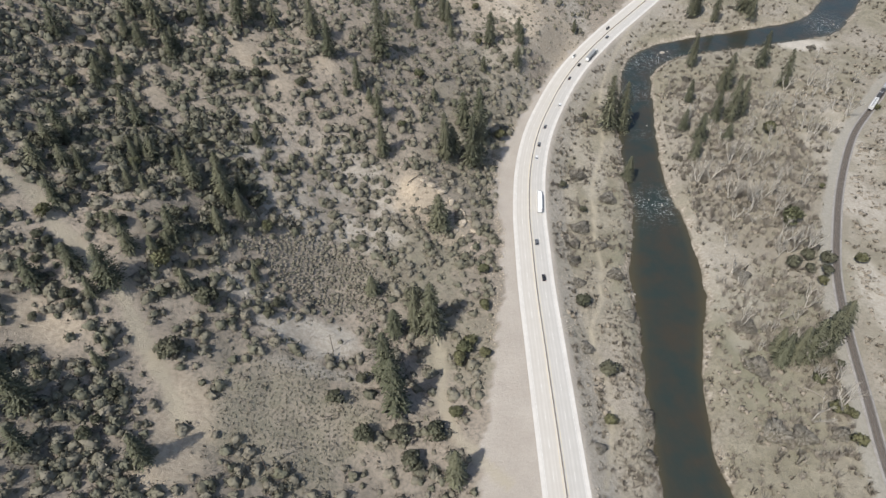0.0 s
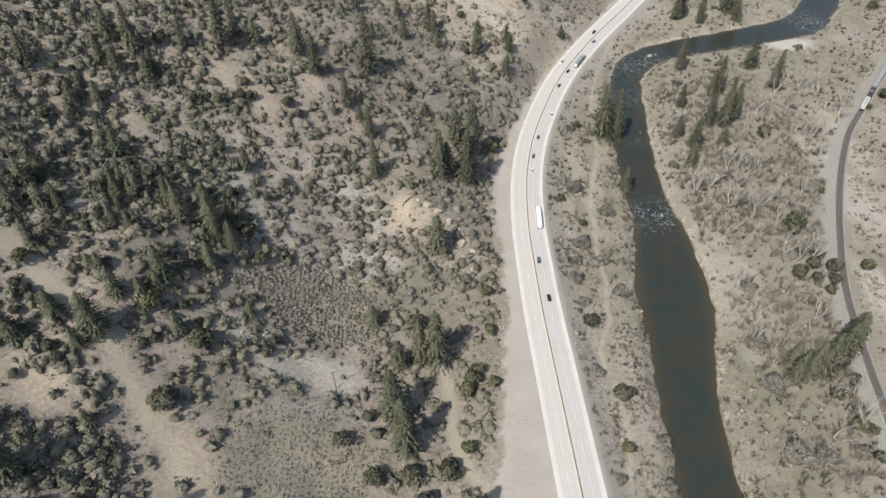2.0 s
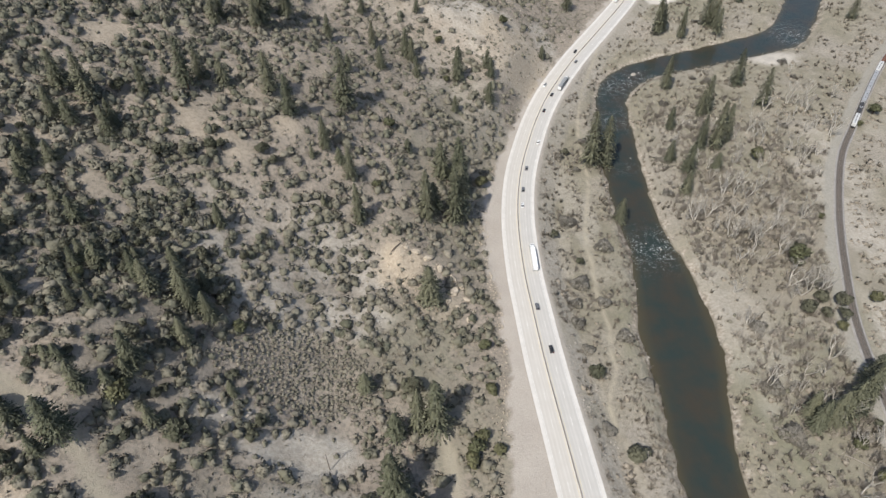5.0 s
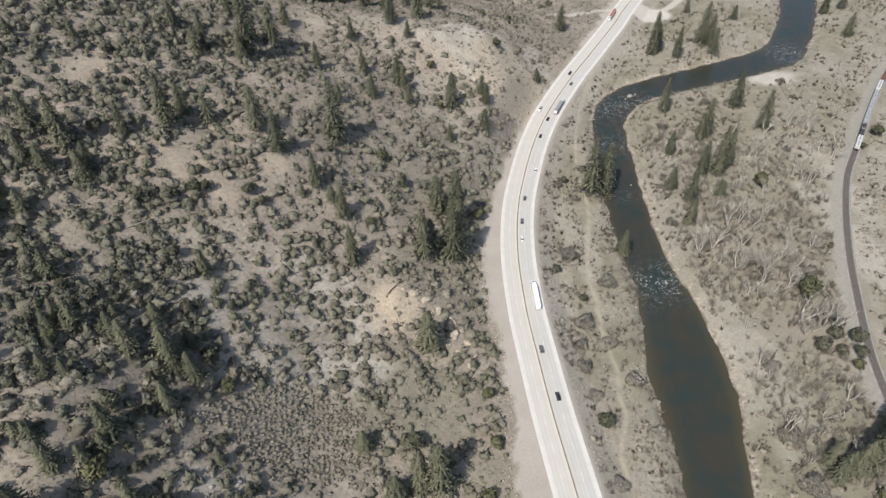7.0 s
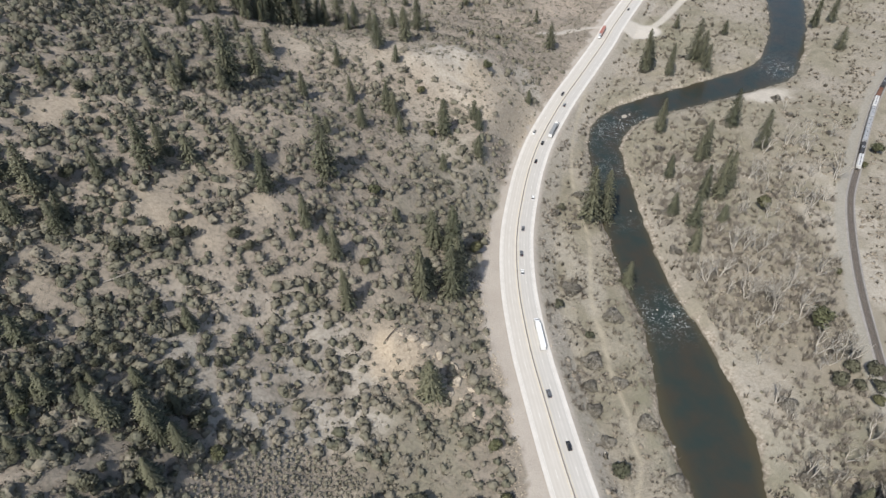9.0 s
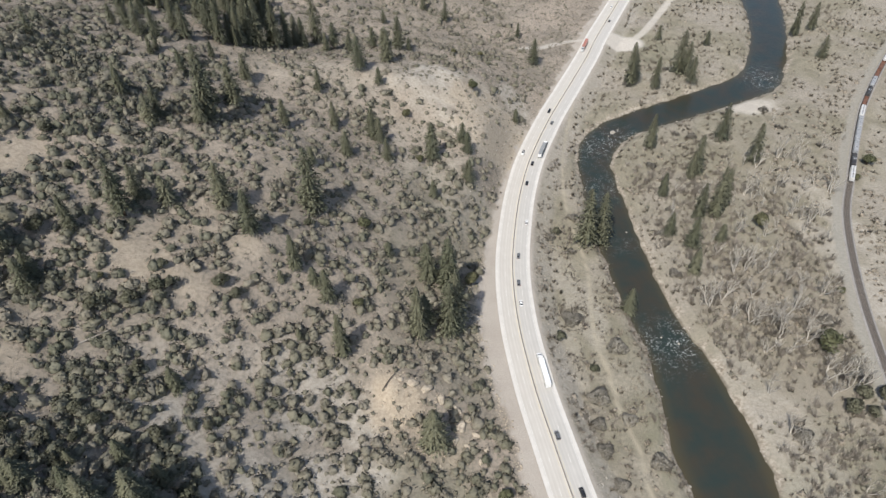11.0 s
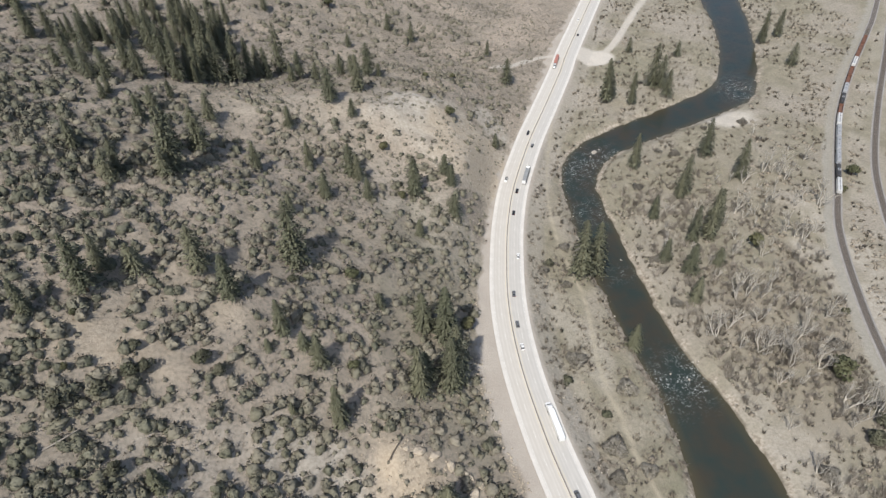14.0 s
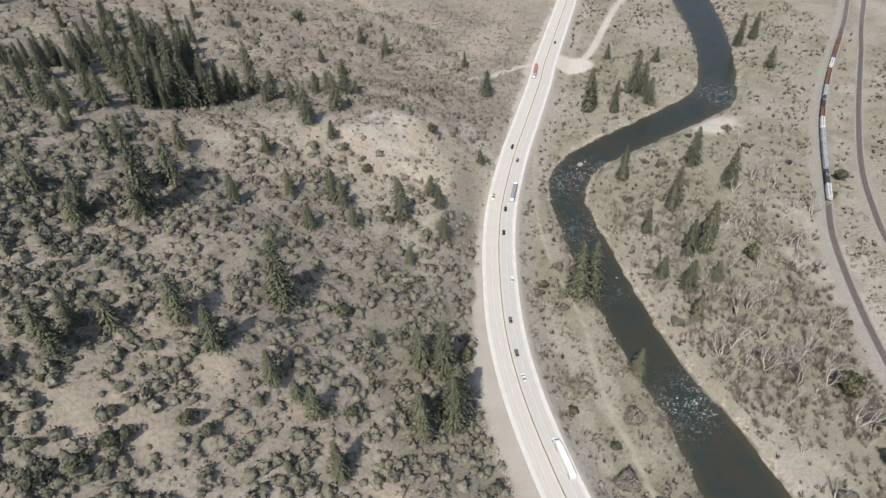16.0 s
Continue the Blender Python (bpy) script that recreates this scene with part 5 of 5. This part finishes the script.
def car(colour, kind, label):
    base = tagged(new("car" if kind != "pickup" else "pickup_truck"), label, "car" if kind != "pickup" else "pickup", "cars on the highway")
    tall = {"sedan": 1.42, "suv": 1.72, "pickup": 1.8}[kind]
    long = {"sedan": 2.35, "suv": 2.4, "pickup": 2.85}[kind]
    deck = 0.92 if kind == "sedan" else 1.05
    part("body", hull([(-long, 0.35), (-long, deck - 0.1), (-long + 0.25, deck), (long - 1.2, deck), (long - 0.15, deck - 0.18), (long, 0.6), (long - 0.05, 0.32)], 0.93, 0.06, 0.07), PAINTS[colour], base)
    back = {"sedan": -1.75, "suv": -2.25, "pickup": -0.55}[kind]
    part("cabin", hull([(back, deck - 0.02), (back + (0.7 if kind == "sedan" else 0.25), tall - 0.06), (0.35, tall - 0.06), (1.25, deck - 0.02)], 0.86, 0.16, 0.05), GLASS, base, "tinted window glass")
    part("roof", box(bmesh.new(), (back + 0.75 + 0.3) / 2 if kind == "sedan" else (back + 0.6) / 2, 0, tall - 0.03, 0.95 * (0.4 - back) - (0.55 if kind == "sedan" else 0.1), 1.36, 0.07, 0.02), PAINTS[colour], base)
    if kind == "pickup":
        part("cargo_bed", box(bmesh.new(), -1.75, 0, deck + 0.012, 2.0, 1.5, 0.03, 0.01), RUBBER, base, "dark open cargo bed")
    for y in (-0.68, 0.68):
        part("headlight", box(bmesh.new(), long - 0.1, y, 0.72, 0.16, 0.34, 0.14, 0.03), CLEAR_LAMP, base)
        part("tail_light", box(bmesh.new(), -long + 0.03, y, 0.78, 0.1, 0.3, 0.18, 0.02), RED_LAMP, base)
    for y in (-0.99, 0.99):
        part("mirror", box(bmesh.new(), 0.85, y, deck + 0.08, 0.14, 0.16, 0.12, 0.03), PAINTS[colour], base)
    wheels(base, [(x, y) for x in (-long + 0.95, long - 0.95) for y in (-0.83, 0.83)], 0.34, 0.22)
    return base


def semi(skin, cab, label, length=16.0):
    base = tagged(new("semi_truck"), label, "truck", "trucks on the highway")
    trailer = part("trailer", box(bmesh.new(), -4.2, 0, 2.55, length, 2.6, 2.8, 0.05), skin, base)
    part("rear_door", box(bmesh.new(), -4.2 - length / 2 - 0.015, 0, 2.5, 0.05, 2.4, 2.6, 0.02), TRAILER_WHITE, trailer, "white rear doors")
    part("chassis", box(bmesh.new(), -2.2, 0, 0.95, 18.5, 0.9, 0.3, 0.03), RUBBER, base)
    part("cab", hull([(4.5, 0.9), (4.5, 3.3), (5.0, 3.75), (6.3, 3.3), (6.95, 2.25), (8.6, 1.95), (8.9, 1.5), (8.9, 0.7), (6.0, 0.7)], 1.2, 0.1, 0.08), cab, base)
    part("windscreen", box(bmesh.new(), 6.72, 0, 2.72, 0.45, 2.0, 0.62, 0.03), GLASS, base, "dark windscreen")
    for y in (-1.15, 1.15):
        part("exhaust_stack", disc(bmesh.new(), 4.3, y * 0.85, 2.6, 0.09, 2.6, "Z", 8), STEEL, base)
        part("mirror", box(bmesh.new(), 6.6, y * 1.15, 2.6, 0.1, 0.2, 0.5, 0.03), cab, base)
        part("headlight", box(bmesh.new(), 8.86, y * 0.75, 1.15, 0.12, 0.35, 0.22, 0.03), CLEAR_LAMP, base)
        part("fuel_tank", disc(bmesh.new(), 5.6, y * 0.85, 0.85, 0.32, 1.5, "X", 12), STEEL, base)
    wheels(base, [(x, y) for x in (-11.0, -9.7, 3.2, 4.5, 7.9) for y in (-1.05, 1.05)], 0.5, 0.45)
    return base


def on_road(ob, y, offset):
    x, yy, a = offset_point(ROAD, y, offset)
    ob.matrix_basis = pose(x, yy, ROAD_Z + 0.125, 0, 0, a if offset < 0 else a + 180)
    return ob


on_road(semi(TRAILER_WHITE, PAINTS["white"], "white semi-trailer truck driving on the pale highway"), 310, -6.2)
on_road(semi(TRAILER_GREY, PAINTS["silver"], "grey semi-trailer truck with white rear doors"), 498, -6.3)
on_road(semi(PAINTS["brick"], PAINTS["silver"], "semi-trailer truck with a brick-red trailer"), 637, 6.0)
for y, offset, colour, kind, label in ((243.7, -4.4, "black", "suv", "black estate car on the pale highway"), (272, -2.6, "grey", "suv", "grey off-road car on the pale highway"),
                                       (354.6, -2.9, "white", "sedan", "white car on the pale highway"), (370, -2.9, "grey", "suv", "grey car on the pale highway"),
                                       (392, -3.4, "grey", "sedan", "dark grey car on the pale highway"), (421.5, -6.8, "white", "sedan", "small white car by the outer lane"),
                                       (459.5, -2.9, "black", "sedan", "black car on the curving highway"), (480.6, -2.8, "black", "suv", "black car behind a grey truck"),
                                       (490.3, 6.4, "white", "pickup", "white pickup truck driving the outer lane"), (528.6, -3.6, "grey", "suv", "grey car ahead of a truck"),
                                       (541.6, 3.0, "black", "suv", "black car beside the median barrier"), (690, -3.0, "black", "sedan", "black car far along the highway"),
                                       (718, 3.2, "white", "sedan", "white car far along the highway")):
    on_road(car(colour, kind, label), y, offset)


# ---------------------------------------------------------------- freight train
CAR_GREY = worn("grey_freight_paint", (0.36, 0.37, 0.38), (0.27, 0.275, 0.28), 2.0, 0.6, fine=0.1)
CAR_WHITE = worn("pale_freight_paint", (0.60, 0.60, 0.58), (0.50, 0.49, 0.47), 2.0, 0.6, fine=0.1)
CAR_DARK = worn("black_tank_paint", (0.045, 0.045, 0.048), (0.075, 0.072, 0.07), 1.5, 0.5, fine=0.2)
CAR_RUST = worn("rusty_freight_paint", (0.20, 0.10, 0.07), (0.14, 0.08, 0.06), 1.5, 0.8, fine=0.2)


def bogies(base, reach):
    for x in (-reach, reach):
        b = part("bogie", box(bmesh.new(), x, 0, 0.62, 2.6, 2.0, 0.35, 0.04), CAR_DARK, base)
        for dx in (-0.9, 0.9):
            for y in (-0.75, 0.75):
                part("wheel", disc(bmesh.new(), x + dx, y, 0.46, 0.46, 0.13, "Y", 14), RAIL_STEEL, b)


def hopper(skin, label):
    base = tagged(new("hopper_car"), label, "rail car", "freight train cars")
    part("body", hull([(-8.2, 2.0), (-8.2, 4.2), (-7.9, 4.55), (7.9, 4.55), (8.2, 4.2), (8.2, 2.0), (6.4, 1.2), (-6.4, 1.2)], 1.5, 0.2, 0.06), skin, base)
    part("walkway", box(bmesh.new(), 0, 0, 4.6, 15.4, 0.7, 0.06, 0.01), CAR_GREY, base)
    for k in range(5):
        part("hatch", disc(bmesh.new(), -6 + 3 * k, 0, 4.66, 0.42, 0.1, "Z", 12), CAR_DARK if k % 2 else CAR_GREY, base)
    for k in range(9):
        for y in (-1.5, 1.5):
            part("side_rib", box(bmesh.new(), -7.2 + 1.8 * k, y * 0.97, 3.0, 0.12, 0.16, 2.0, 0.02), skin, base)
    bogies(base, 6.2)
    return base


def tank(label):
    base = tagged(new("tank_car"), label, "rail car", "freight train cars")
    bm = disc(bmesh.new(), 0, 0, 2.75, 1.5, 15.5, "X", 24)
    bmesh.ops.bevel(bm, geom=[e for e in bm.edges if e.is_manifold and abs(e.verts[0].co.x - e.verts[1].co.x) < 0.01], offset=0.4, segments=3, affect="EDGES")
    part("tank", bm, CAR_DARK, base)
    part("dome", disc(bmesh.new(), 0, 0, 4.35, 0.5, 0.5, "Z", 14), CAR_DARK, base)
    part("platform", box(bmesh.new(), 0, 0, 4.22, 2.6, 1.9, 0.06, 0.01), CAR_GREY, base, "grey walkway grating")
    part("underframe", box(bmesh.new(), 0, 0, 1.1, 16.6, 1.4, 0.35, 0.03), CAR_DARK, base)
    bogies(base, 6.2)
    return base


def gondola(label):
    base = tagged(new("gondola_car"), label, "rail car", "freight train cars")
    part("floor", box(bmesh.new(), 0, 0, 1.3, 16.2, 2.8, 0.3, 0.03), CAR_RUST, base)
    for y in (-1.4, 1.4):
        part("side_wall", box(bmesh.new(), 0, y, 2.2, 16.2, 0.14, 1.7, 0.03), CAR_RUST, base)
    for x in (-8.05, 8.05):
        part("end_wall", box(bmesh.new(), x, 0, 2.2, 0.14, 2.66, 1.7, 0.03), CAR_RUST, base)
    bogies(base, 6.2)
    return base


line = stretch(TRACK_A, 405, 1050)[:, :2]
along = np.concatenate([[0], np.cumsum(np.linalg.norm(np.diff(line, axis=0), axis=1))])
forms = {"pale": hopper(CAR_WHITE, "pale grey covered hopper car at the train's end"), "grey": hopper(CAR_GREY, "grey covered hopper car with roof hatches"),
         "tank": tank("black tank car coupled in the train"), "rust": gondola("rusty open gondola car in the train")}
used = set()
for k, kind in enumerate(("pale", "tank", "grey", "grey", "grey", "pale", "rust", "tank", "grey", "rust", "rust", "pale", "rust", "rust", "rust")):
    s = 15 + 18.4 * k
    x, y = np.interp(s, along, line[:, 0]), np.interp(s, along, line[:, 1])
    x2, y2 = np.interp(s + 1, along, line[:, 0]), np.interp(s + 1, along, line[:, 1])
    m = pose(x, y, RAIL_Z + 0.12, 0, 0, math.degrees(math.atan2(y2 - y, x2 - x)))
    if kind in used:
        copy_thing(forms[kind], m)
    else:
        forms[kind].matrix_basis = m
        used.add(kind)
